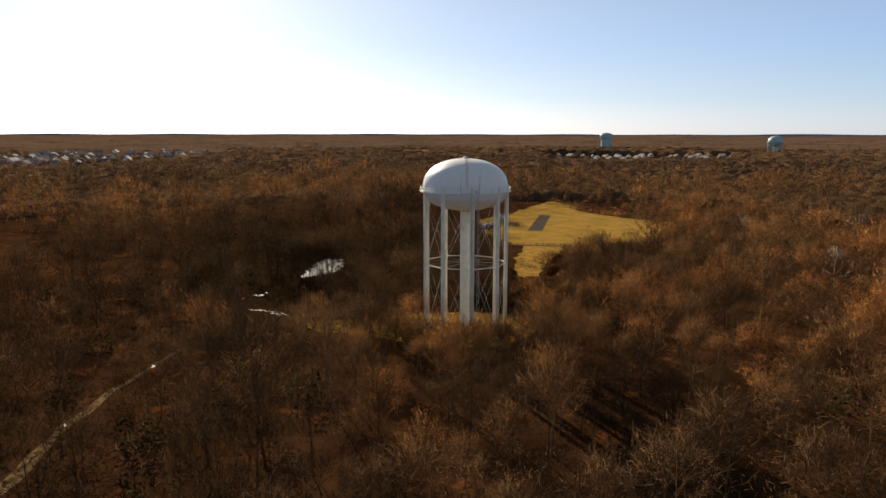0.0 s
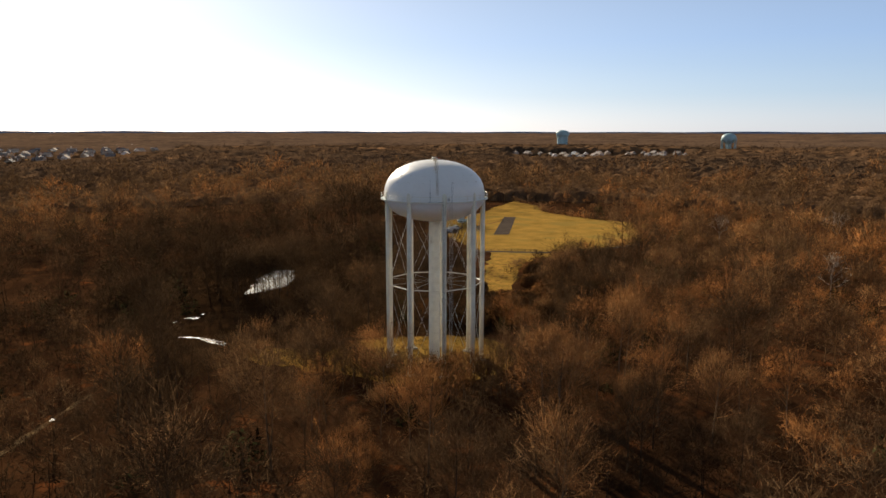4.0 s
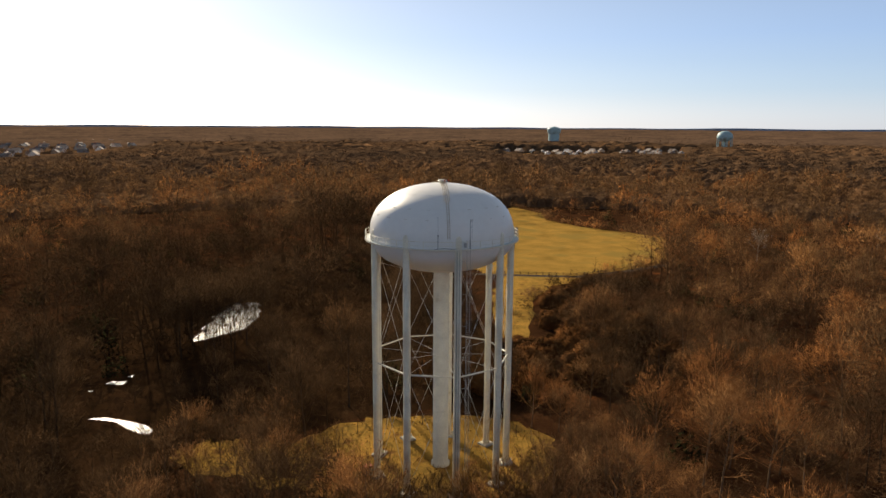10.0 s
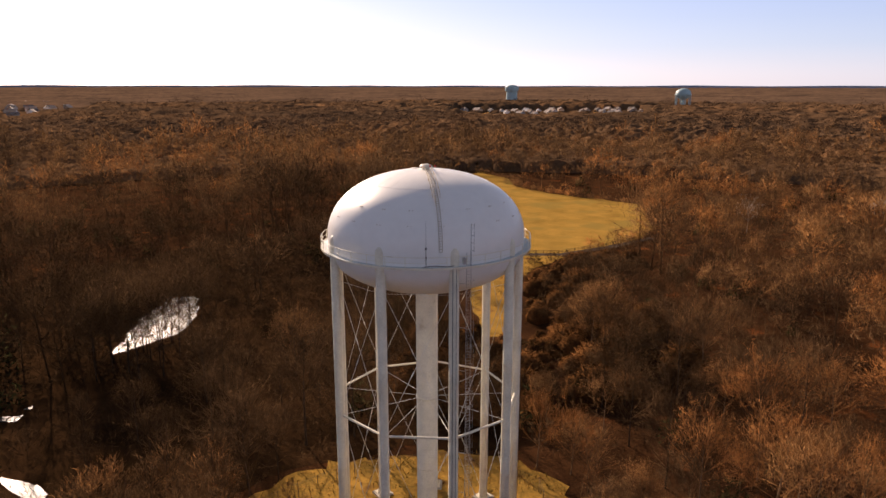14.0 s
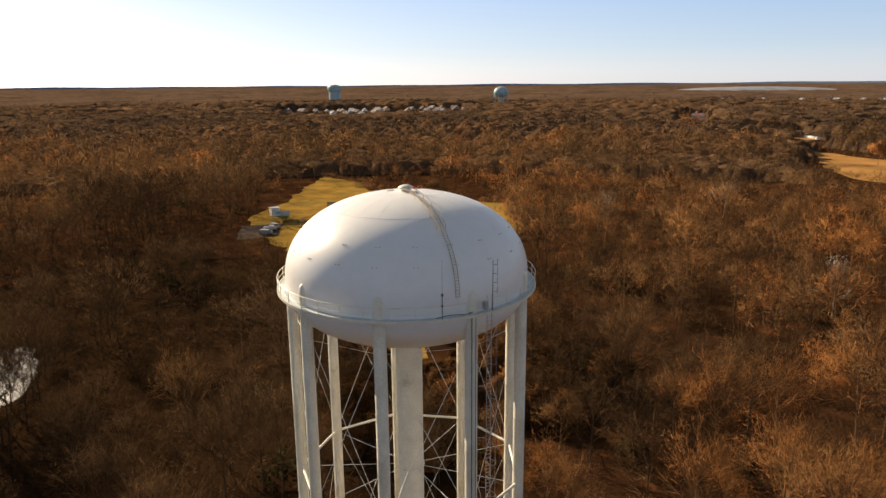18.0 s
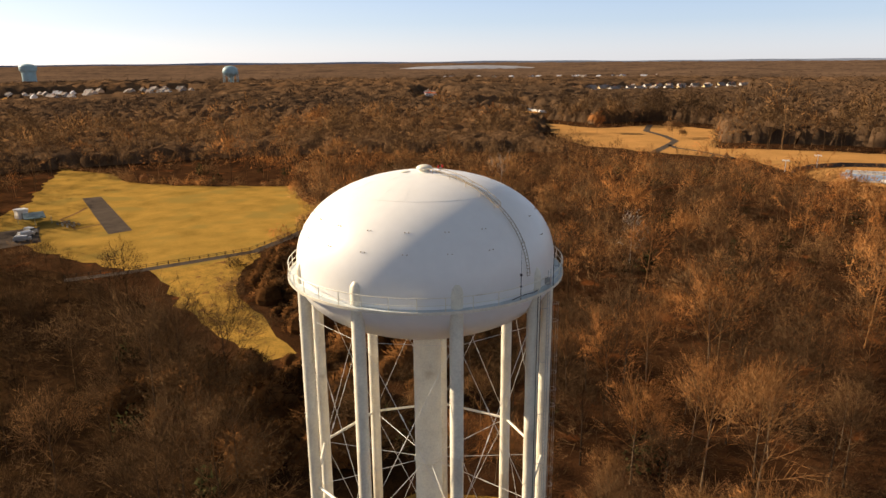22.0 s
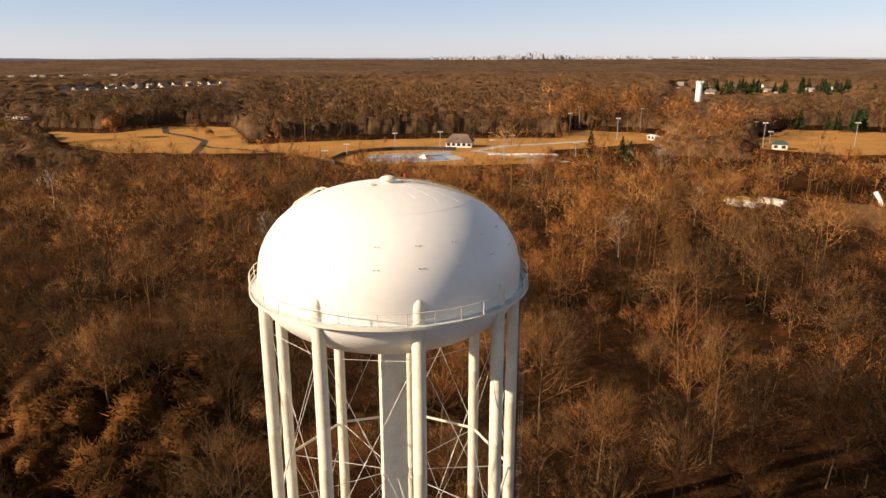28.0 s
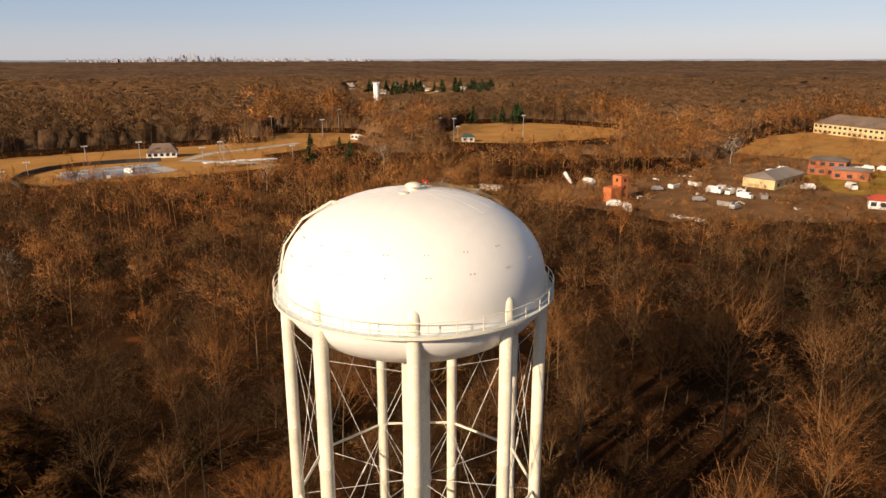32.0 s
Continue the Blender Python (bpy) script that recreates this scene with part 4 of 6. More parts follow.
kinds = [whole(*tree(200 + k, 15.2 + 1.3 * (k % 3), 4.9 + 0.45 * (k % 4), 8, 2, 860, 1.25, 0.068, 3, 0.22)) for k in range(10)]
x, y, r = band(68, 140, 8.2, 0.2)
wood("bare_woodland", "dense leafless brown woodland", kinds, x, y, 0 * x, height_of(x, y, r))
kinds = [whole(*tree(220 + k, 15.2 + 1.3 * (k % 3), 5.0 + 0.45 * (k % 4), 5, 0, 470, 1.4, 0.09, 3, 0.24)) for k in range(10)]
x, y, r = band(140, 235, 8.6, 0.03)
wood("bare_woodland", "dense leafless brown woodland", kinds, x, y, 0 * x, height_of(x, y, r))
kinds = [whole(*tree(240 + k, 15.2 + 1.3 * (k % 3), 5.6 + 0.5 * (k % 4), 3, 0, 205, 1.6, 0.19, 3, 0.24)) for k in range(10)]
x, y, r = band(235, 455, 10.4, 0.02)
wood("bare_woodland", "dense leafless brown woodland", kinds, x, y, 0 * x, height_of(x, y, r))
x, y, r = band(455, 590, 8.0, 0.0)
edge = np.zeros(len(x), bool)
for poly in (PARK, BALL, LAWN):
    for s in (1.02, 1.05, 1.08, 1.11):
        edge |= inside([(px * s, py * s) for px, py in poly], x, y)
x, y, r = x[edge], y[edge], r[edge]
wood("bare_woodland", "dense leafless brown woodland", kinds, x, y, 0 * x, height_of(x, y, r))
# row of tall trees between the works yard and the sports ground
row_rng = np.random.default_rng(77)
kinds = [whole(*tree(260 + k, 14.0, 4.2, 8, 2, 620, 1.2, 0.1, 4, 0.3)) for k in range(5)]
x, y = [], []
for (x0, y0), (x1, y1) in (((196, -120), (186, -180)), ((186, -180), (178, -240)), ((178, -240), (196, -290)), ((150, -128), (196, -120))):
    for k in range(16):
        u = row_rng.random()
        x.append(x0 + (x1 - x0) * u + row_rng.uniform(0, 16))
        y.append(y0 + (y1 - y0) * u + row_rng.uniform(-4, 4))
x, y = np.array(x), np.array(y)
v, f, tone, soft = scatter(kinds, x, y, 0 * x, row_rng.uniform(0.6, 0.95, len(x)), rng)
tagged(new("tree_row", raw_mesh("tree_row", v, f, M["twig"], tone, soft)), "row of bare trees with pale trunks behind the works yard", "trees", kind="stuff")
# evergreen understorey
kinds = []
for k in range(4):
    q = np.random.default_rng(400 + k)
    n = 120
    a, u = q.random(n) * 2 * np.pi, q.random(n)
    p = np.stack([1.9 * np.sqrt(u) * np.cos(a), 1.9 * np.sqrt(u) * np.sin(a), 4.2 * q.random(n) * (1 - 0.7 * u)], 1)
    d = q.normal(0, 1, (n, 3))
    d /= np.linalg.norm(d, axis=1, keepdims=True)
    kinds.append(clump(*slivers(q, p, d, q.uniform(0.4, 0.9, n), 0.3)))
x, y, r = band(24, 300, 18.0, 0.0)
some = np.sin(x * 0.043 + 1) * np.cos(y * 0.051) + 0.7 * rng.normal(size=len(x)) > 0.1
x, y = x[some], y[some]
v, f, tone, soft = scatter(kinds, x, y, 0 * x, np.minimum(rng.uniform(0.6, 1.7, len(x)), headroom(x, y) / 4.4), rng)
tagged(new("evergreen_undergrowth", raw_mesh("evergreen_undergrowth", v, f, M["holly"], 0.5, soft)), "dark evergreen shrubs under the bare trees", "shrubs", kind="stuff")
# brushwood under the trees, its tone cut to paint shaded depth
kinds = []
for k in range(5):
    q = np.random.default_rng(420 + k)
    n = 62
    a, u = q.random(n) * 2 * np.pi, q.random(n)
    p = np.stack([3.4 * np.sqrt(u) * np.cos(a), 3.4 * np.sqrt(u) * np.sin(a), 3.8 * q.random(n)], 1)
    d = np.stack([np.cos(a) * 0.5, np.sin(a) * 0.5, np.full(n, 0.5)], 1) + q.normal(0, 0.7, (n, 3))
    d /= np.linalg.norm(d, axis=1, keepdims=True)
    kinds.append(clump(*slivers(q, p, d, q.uniform(1.0, 2.4, n), 0.13)))
x, y, r = band(68, 225, 6.6, 0.0)
fine_kinds = []
for k in range(4):
    q = np.random.default_rng(440 + k)
    n = 120
    a, u = q.random(n) * 2 * np.pi, q.random(n)
    p = np.stack([3.4 * np.sqrt(u) * np.cos(a), 3.4 * np.sqrt(u) * np.sin(a), 3.6 * q.random(n)], 1)
    d = np.stack([np.cos(a) * 0.5, np.sin(a) * 0.5, np.full(n, 0.5)], 1) + q.normal(0, 0.7, (n, 3))
    d /= np.linalg.norm(d, axis=1, keepdims=True)
    fine_kinds.append(clump(*slivers(q, p, d, q.uniform(0.8, 2.0, n), 0.07)))
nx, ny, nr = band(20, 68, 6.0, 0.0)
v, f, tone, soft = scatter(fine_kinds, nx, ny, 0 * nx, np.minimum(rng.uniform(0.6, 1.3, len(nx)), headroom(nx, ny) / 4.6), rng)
# 0.35 puts the shade under the trees into the tone
tagged(new("brushwood", raw_mesh("brushwood", v, f, M["twig"], 0.35 * tone, soft)), "brown brushwood under the bare trees, darkened for shade", "shrubs", kind="stuff")
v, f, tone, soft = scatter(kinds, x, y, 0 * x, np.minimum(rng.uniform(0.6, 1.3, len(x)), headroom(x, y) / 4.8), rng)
tagged(new("brushwood", raw_mesh("brushwood", v, f, M["twig"], 0.35 * tone, soft)), "brown brushwood under the bare trees, darkened for shade", "shrubs", kind="stuff")
# wood to about 1500 m: the inner mass of the crowns, with loose twigs on top
def crowns(x, y, cell):
    """Height and tone of the treetop surface, made of rounded crowns in cells of one width."""
    ix, iy = np.floor(x / cell), np.floor(y / cell)
    best, tone = np.full(x.shape, 0.0), np.full(x.shape, 0.4)
    for dx in (-1, 0, 1):
        for dy in (-1, 0, 1):
            cx, cy = ix + dx, iy + dy
            px, py = (cx + dice(cx, cy, 1)) * cell, (cy + dice(cx, cy, 2)) * cell
            rad = cell * (0.55 + 0.3 * dice(cx, cy, 3))
            top = 12.0 + 4.5 * dice(cx, cy, 4) + 2.0 * np.sin(px * 0.017) * np.cos(py * 0.021)
            h = top - 6.0 * ((x - px) ** 2 + (y - py) ** 2) / rad ** 2
            up = h > best
            best = np.where(up, h, best)
            tone = np.where(up, np.clip(dice(cx, cy, 5) * 0.5 + 0.2 + 0.22 * np.sin(px * 0.013) * np.cos(py * 0.011) + 0.2 * np.sin(px * 0.0041 + 1) * np.sin(py * 0.0053), 0, 1), tone)
    return best, tone


rings = [336.0]
while rings[-1] < 1500:
    rings.append(rings[-1] * 1.0064)
rr, tt = np.meshgrid(np.array(rings), np.radians(np.arange(-68, 167, math.degrees(0.0064))), indexing="ij")
rr = rr * (1 + 0.0018 * rng.normal(size=rr.shape))
tt = tt + 0.0018 * rng.normal(size=tt.shape)
gx, gy = rr * np.sin(tt), rr * np.cos(tt)
gz, gt = crowns(gx, gy, 10.0)
wide_z, wide_t = crowns(gx, gy, 17.0)
blend = np.clip((rr - 600) / 500, 0, 1)
gz, gt = gz * (1 - blend) + wide_z * blend, gt * (1 - blend) + wide_t * blend
gt = gt * 0.5 + 0.5 * np.clip(wood_tone(gx, gy, 0.6), 0, 1)
stand = wooded(gx.ravel(), gy.ravel()).reshape(gx.shape)
for poly in (PARK, BALL, LAWN):
    stand &= ~inside([(px * 1.085, py * 1.085) for px, py in poly], gx.ravel(), gy.ravel()).reshape(gx.shape)
for poly in HOMES[4:6]:
    for near in (0.97, 0.94, 0.91, 0.88):
        stand &= ~inside([(px * near, py * near) for px, py in poly], gx.ravel(), gy.ravel()).reshape(gx.shape)
young = low_growth(gx.ravel(), gy.ravel()).reshape(gx.shape)
hill = 1 + 0.3 * ((gx > 372) & (gy > -190) & (gy < 100) & (gx < 620)) + 0.25 * ((gy > 1120) & (gx > 250) & (gx < 800))
gz = gz * (1 + 0.10 * np.sin(gx * 0.021 + 1.3) * np.sin(gy * 0.017))
gz = (gz - 1.0 + 0.15 * rng.normal(size=gz.shape)) * np.where(young, 0.5, 1.0) * hill
gz *= 0.42 + 0.50 * np.clip((rr - 390) / 130, 0, 1)
gz = np.minimum(gz, headroom(gx, gy) - 1.0)
gz = np.where(stand & (rr > 340), gz, -1.5)
# trees between the houses of the estates
among = np.zeros(gx.shape, bool)
for poly in HOMES:
    among |= inside(poly, gx.ravel(), gy.ravel()).reshape(gx.shape)
among &= dice(np.floor(gx / 17), np.floor(gy / 17), 12) < 0.33
gz = np.where(among, 4.0 + 2.0 * dice(np.floor(gx / 17), np.floor(gy / 17), 13), gz) + rise(rr)
stand |= among
k = gx.shape[1]
i0 = (np.arange(gx.shape[0] - 1)[:, None] * k + np.arange(k - 1)[None, :]).ravel()
tri = np.concatenate([np.stack([i0, i0 + k, i0 + k + 1], 1), np.stack([i0, i0 + k + 1, i0 + 1], 1)])
some = stand.ravel()[tri].any(1)
tri = tri[some]
me = raw_mesh("far_woodland", np.stack([gx, gy, gz], -1).reshape(-1, 3), tri[:, ::-1], M["crown_far"], gt.ravel()[tri[:, 0]])
me.polygons.foreach_set("use_smooth", [True] * len(me.polygons))
tagged(new("far_woodland", me), "brown bare treetops stretching into the distance", "woodland", kind="stuff")
kinds = []
for k in range(10):
    q = np.random.default_rng(300 + k)
    n = 17
    a = q.random(n) * 2 * np.pi
    rr = 4.8 * np.sqrt(q.random(n))
    p = np.stack([rr * np.cos(a), rr * np.sin(a), 8.0 + 4.6 * np.sqrt(np.maximum(0, 1 - (rr / 4.9) ** 2)) + q.normal(0, 0.4, n)], 1)
    d = np.stack([np.cos(a) * rr * 0.25, np.sin(a) * rr * 0.25, np.full(n, 0.5)], 1) + q.normal(0, 0.55, (n, 3))
    d /= np.linalg.norm(d, axis=1, keepdims=True)
    out = p - np.array([0, 0, 7.6])
    out /= np.linalg.norm(out, axis=1, keepdims=True)
    d = np.cross(out, q.normal(size=p.shape))
    d = d / np.linalg.norm(d, axis=1, keepdims=True) + 0.3 * out
    v, f = slivers(q, p, d, q.uniform(0.9, 1.8, n), 0.5, out)
    kinds.append((v, f, np.zeros(n, bool), np.repeat(out, 3, axis=0)))
x, y, r = band(430, 800, 9.4, 0.0)
wood("far_twigs", "bare twigs above the farther treetops", kinds, x, y, rise(r), height_of(x, y, r) * 0.98, "crown_far")
x, y, r = band(800, 1500, 17.0, 0.0)
wood("far_twigs", "bare twigs above the farther treetops", kinds, x, y, rise(r) - 3, height_of(x, y, r) * 1.15, "crown_far")


FAR_TOWN = [(1290, 1030), (1400, 1050), (1700, 600), (1600, 550)]


def canopy_z(x, y, r):
    q = np.random.default_rng(5)
    bump = q.uniform(0, 1, r.shape) * (2.0 + r * 0.0008)
    roll = 5 * np.sin(x * 0.0042 + 0.6) * np.cos(y * 0.0036) + 3 * np.sin(x * 0.0011 + y * 0.0017)
    start = np.clip((r - 1380) / 200, 0, 1)
    for near in (0.95, 1.0):
        start = np.where(inside([(px * near, py * near) for px, py in FAR_TOWN], x.ravel(), y.ravel()).reshape(x.shape), 0.02, start)
    return rise(r) + start * (10 + 0.6 * roll) * np.clip((4900 - r) / 900, 0.35, 1) + bump * start


disc_sheet("distant_woodland", list(np.concatenate([np.arange(1380, 2400, 22), np.arange(2400, 4890, 60)])), 900, canopy_z, M["canopy"],
           "distant brown woodland rolling to the horizon", "woodland", "stuff")
# haze of the distance is put into the hills' blue-grey colour
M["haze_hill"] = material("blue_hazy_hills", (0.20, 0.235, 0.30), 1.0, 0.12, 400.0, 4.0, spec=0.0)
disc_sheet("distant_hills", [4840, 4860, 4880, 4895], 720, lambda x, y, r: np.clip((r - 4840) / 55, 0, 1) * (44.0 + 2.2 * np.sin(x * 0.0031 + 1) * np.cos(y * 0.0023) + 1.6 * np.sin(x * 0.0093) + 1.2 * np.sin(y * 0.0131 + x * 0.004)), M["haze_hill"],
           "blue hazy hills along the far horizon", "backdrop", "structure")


# brushy edge round the open ground
kinds = []
for k in range(5):
    q = np.random.default_rng(500 + k)
    n = 120
    a, u = q.random(n) * 2 * np.pi, q.random(n)
    p = np.stack([2.2 * np.sqrt(u) * np.cos(a), 2.2 * np.sqrt(u) * np.sin(a), 3.6 * q.random(n) * (1 - 0.6 * u)], 1)
    d = np.stack([np.cos(a) * 0.7, np.sin(a) * 0.7, np.full(n, 0.6)], 1) + q.normal(0, 0.6, (n, 3))
    d /= np.linalg.norm(d, axis=1, keepdims=True)
    kinds.append(clump(*slivers(q, p, d, q.uniform(0.6, 1.7, n), 0.12)))
ex, ey = [], []
for poly, gap in ((FIELD[:14], 2.6), (PARK, 6.0), (YARD, 7.0), (BALL, 7.0)):
    for (x0, y0), (x1, y1) in zip(poly, poly[1:]):
        n = max(1, int(math.hypot(x1 - x0, y1 - y0) / gap))
        for i in range(n):
            ex.append(x0 + (x1 - x0) * (i + rng.random()) / n + rng.normal() * 1.5)
            ey.append(y0 + (y1 - y0) * (i + rng.random()) / n + rng.normal() * 1.5)
for i in range(260):
    ex.append(rng.uniform(60, 185))
    ey.append(rng.uniform(-300, -130))
ex, ey = np.array(ex), np.array(ey)
v, f, tone, soft = scatter(kinds, ex, ey, 0 * ex, np.minimum(rng.uniform(0.5, 1.3, len(ex)), headroom(ex, ey) / 4.2), rng)
tagged(new("brush_edge", raw_mesh("brush_edge", v, f, M["twig"], tone, soft)), "brown brushwood along the edge of the clearings", "shrubs", kind="stuff")
lx, ly = rng.uniform(90, 245, 260), rng.uniform(-500, -130, 260)
ok = (inside(LAWN, lx, ly) | (inside(YARD, lx, ly) & (rng.random(260) < 0.5))) & (np.hypot(lx - 200, ly + 462) > 34)
kinds = [whole(*tree(280 + k, 10.5, 4.2, 6, 1, 200, 1.3, 0.12, 3, 0.2)) for k in range(5)]
v, f, tone, soft = scatter(kinds, lx[ok], ly[ok], 0 * lx[ok], rng.uniform(0.5, 1.1, ok.sum()), rng)
tagged(new("scattered_trees", raw_mesh("scattered_trees", v, f, M["twig"], tone, soft)), "bare trees scattered over the lawns and the yard", "trees", kind="stuff")

# young growth and tufts round the tower's grass
young_kinds = []
for k in range(4):
    tr, cr, fl, so = tree(620 + k, 6.0, 2.0, 8, 3, 350, 0.6, 0.028, 5, 0.12)
    young_kinds.append((raw_mesh("trunk", *tr, M["bark"]), raw_mesh("crown", *cr, M["twig"], tones(fl, (0.25, 0.5, 0.15, 0.6)[k]), so)))
ring_rng = random.Random(21)
for i in range(190):
    ang = ring_rng.gauss(256, 44)
    rad = ring_rng.uniform(12.8, 24)
    px, py = rad * math.cos(radians(ang)), rad * math.sin(radians(ang))
    if i >= 150:
        px, py, rad = ring_rng.uniform(-42, -21), ring_rng.uniform(-6, 15), 20
    t = thing("young_tree", "slim bare young tree at the edge of the tower's grass", "tree", "young trees round the grass")
    s = ring_rng.uniform(0.55, 1.2) + 0.05 * max(0.0, rad - 14)
    t.matrix_world = Matrix.Translation((px, py, 0)) @ Matrix.Rotation(ring_rng.uniform(0, 6.28), 4, "Z") @ Matrix.Diagonal((s, s, s, 1))
    part("trunk", young_kinds[i % 4][0], None, t)
    part("crown", young_kinds[i % 4][1], None, t)
q = np.random.default_rng(31)
tx, ty = q.uniform(-25, 22, 5200), q.uniform(-16, 20, 5200)
ok = inside(CLEAR, tx, ty) & (np.sin(tx * 0.8 + 1) * np.cos(ty * 0.9) + 0.8 * q.normal(size=5200) > 0)
p = np.stack([tx[ok], ty[ok], 0 * tx[ok] + 0.05], 1)
d = q.normal(0, 0.5, p.shape) + np.array([0, 0, 1.0])
d /= np.linalg.norm(d, axis=1, keepdims=True)
tv, tf = slivers(q, p, d, q.uniform(0.2, 0.7, len(p)), 0.16)
tagged(new("grass_tufts", raw_mesh("grass_tufts", tv, tf, M["rough_grass"])), "tufts of dry grass round the tower", "grass", kind="stuff")
# ---- things beyond the tower ----
rd = random.Random(11)


def place(ob, x, y, turn=0.0, z=0.0, s=1.0):
    ob.matrix_world = Matrix.Translation((x, y, z)) @ Matrix.Rotation(radians(turn), 4, "Z") @ Matrix.Diagonal((s, s, s, 1))
    return ob


def house(w, d, h, roof_h, wall_mat, roof_mat, label, group="", cols=(-0.3, 0.0, 0.3)):
    """A gabled house with windows, a door and a chimney."""
    t = thing("house", label, "house", group)
    g = Geo().box((0, 0, h / 2), (w, d, h))
    for s in (-1, 1):
        g.add([(s * w / 2, -d / 2, h), (s * w / 2, d / 2, h), (s * w / 2, 0, h + roof_h)], [(0, 1, 2) if s > 0 else (2, 1, 0)])
    part("wall", g, wall_mat, t)
    e, th = 0.5, 0.25
    v = []
    for x in (-w / 2 - e, w / 2 + e):
        k = roof_h * (1 + 2 * e / d)
        v += [(x, -d / 2 - e, h + roof_h - k), (x, 0, h + roof_h + 0.05), (x, d / 2 + e, h + roof_h - k), (x, d / 2 + e, h + roof_h - k + th), (x, 0, h + roof_h + th + 0.05), (x, -d / 2 - e, h + roof_h - k + th)]
    f = [(i, (i + 1) % 6, 6 + (i + 1) % 6, 6 + i) for i in range(6)] + [(0, 5, 4, 1), (1, 4, 3, 2), (6, 7, 10, 11), (7, 8, 9, 10)]
    roof = part("roof", Geo().add(v, f), roof_mat, t)
    part("chimney", Geo().box((w * 0.25, d * 0.12, h + roof_h), (0.8, 0.8, 1.8)), M["brick"], roof)
    for s in (-1, 1):
        for x in cols:
            for z in ((1.5,) if h < 4 else (1.5, 4.2)):
                if s < 0 and x == 0.0 and z < 2:
                    part("door", Geo().box((0, s * d / 2, 1.05), (1.0, 0.1, 2.1)), M["white"], t)
                else:
                    part("window", Geo().box((x * w, s * d / 2, z), (1.1, 0.08, 1.3)), M["glass"], t)
    return t


M["roof_tan"] = material("tan_shingles", (0.40, 0.30, 0.22), 0.9, 0.2, 20.0, 3.0, island=0.3)
M["wall_tan"] = material("tan_siding", (0.40, 0.31, 0.22), 0.85, 0.15, 30.0, 1.0, island=0.35)
M["wall_grey"] = material("grey_siding", (0.36, 0.34, 0.32), 0.85, 0.15, 30.0, 1.0, island=0.35)
M["roof_brown"] = material("brown_shingles", (0.15, 0.11, 0.085), 0.9, 0.25, 20.0, 3.0, island=0.3)
M["roof_slate"] = material("slate_roof", (0.28, 0.29, 0.32), 0.8, 0.2, 20.0, 3.0, island=0.3)
models = [house(13, 9, 5.6, 3.2, M["wall_pale"], M["roof_grey"], "pale two-storey house with a grey gabled roof", "houses in the estates"),
          house(11, 8, 5.4, 3.6, M["cream"], M["roof_grey"], "cream two-storey house with a steep grey roof", "houses in the estates"),
          house(15, 9, 3.0, 2.6, M["white"], M["roof_grey"], "low white house with a grey roof", "houses in the estates")]
red_house = house(14, 9, 4.8, 2.8, M["brick"], M["roof_grey"], "red-brick house with a brown roof", "houses in the estates")
models += [red_house, house(17, 11, 6.4, 4.4, M["wall_pale"], M["roof_tan"], "large pale house with a tan gabled roof", "houses in the estates", (0.0,)),
           house(15, 11, 6.0, 4.6, M["white"], M["roof_grey"], "large white house with a grey gabled roof", "houses in the estates", (0.0,)),
           house(16, 11, 6.4, 4.2, M["cream"], M["roof_slate"], "large cream house with a slate roof", "houses in the estates", (0.0,)),
           house(9, 8, 5.0, 3.4, M["white"], M["roof_slate"], "small white house with a slate gabled roof", "houses in the estates", (0.0,)),
           house(10, 8, 4.6, 3.2, M["wall_pale"], M["roof_grey"], "small pale house with a grey gabled roof", "houses in the estates", (0.0,)),
           house(15, 10, 5.8, 3.8, M["wall_tan"], M["roof_grey"], "tan two-storey house with a dark gabled roof", "houses in the estates", (0.0,)),
           house(12, 9, 5.6, 3.4, M["wall_grey"], M["roof_brown"], "grey two-storey house with a brown gabled roof", "houses in the estates", (0.0,))]
first = {}


def put_house(k, x, y, turn, s=1.0):
    base = models[k]
    z = float(rise(np.array([math.hypot(x, y)]))[0])
    m = Matrix.Translation((x, y, z)) @ Matrix.Rotation(radians(turn), 4, "Z")
    if k in first:
        copy_thing(base, m)
    else:
        base.matrix_world = m
        first[k] = True


def estate(poly, step, turn, kinds, skip=0.12, limit=60, ways=(0, 90, 180), wob=8):
    px = [p[0] for p in poly]
    py = [p[1] for p in poly]
    c, s = math.cos(radians(turn)), math.sin(radians(turn))
    n = 0
    for i in range(-30, 31):
        for j in range(-30, 31):
            u, v = i * step, j * step * 1.35
            x = sum(px) / len(px) + u * c - v * s + rd.uniform(-3, 3)
            y = sum(py) / len(py) + u * s + v * c + rd.uniform(-3, 3)
            if n < limit and inside(poly, np.array([x]), np.array([y]))[0] and rd.random() > skip:
                put_house(rd.choice(kinds), x, y, turn + rd.choice(ways) + rd.uniform(-wob, wob))
                n += 1


estate(HOMES[0], 31, 15, (9, 10, 9, 10, 4), 0.1, 170, (75, 165), 30)
estate(HOMES[1], 27, 20, (8, 9, 10, 7), 0.25, 95, (70,), 20)
estate(HOMES[2], 24, -38, (0, 1, 2), 0.1, 60)
estate(HOMES[3], 52, 30, (3, 2, 0, 3), 0.2, 40)
estate(HOMES[5], 26, 40, (3, 2), 0.2, 6)
for i in range(26):
    put_house(rd.choice((5, 6)), 1330 + 12 * i + rd.uniform(-30, 30), 1010 - 17 * i + rd.uniform(-30, 30), rd.uniform(0, 90))

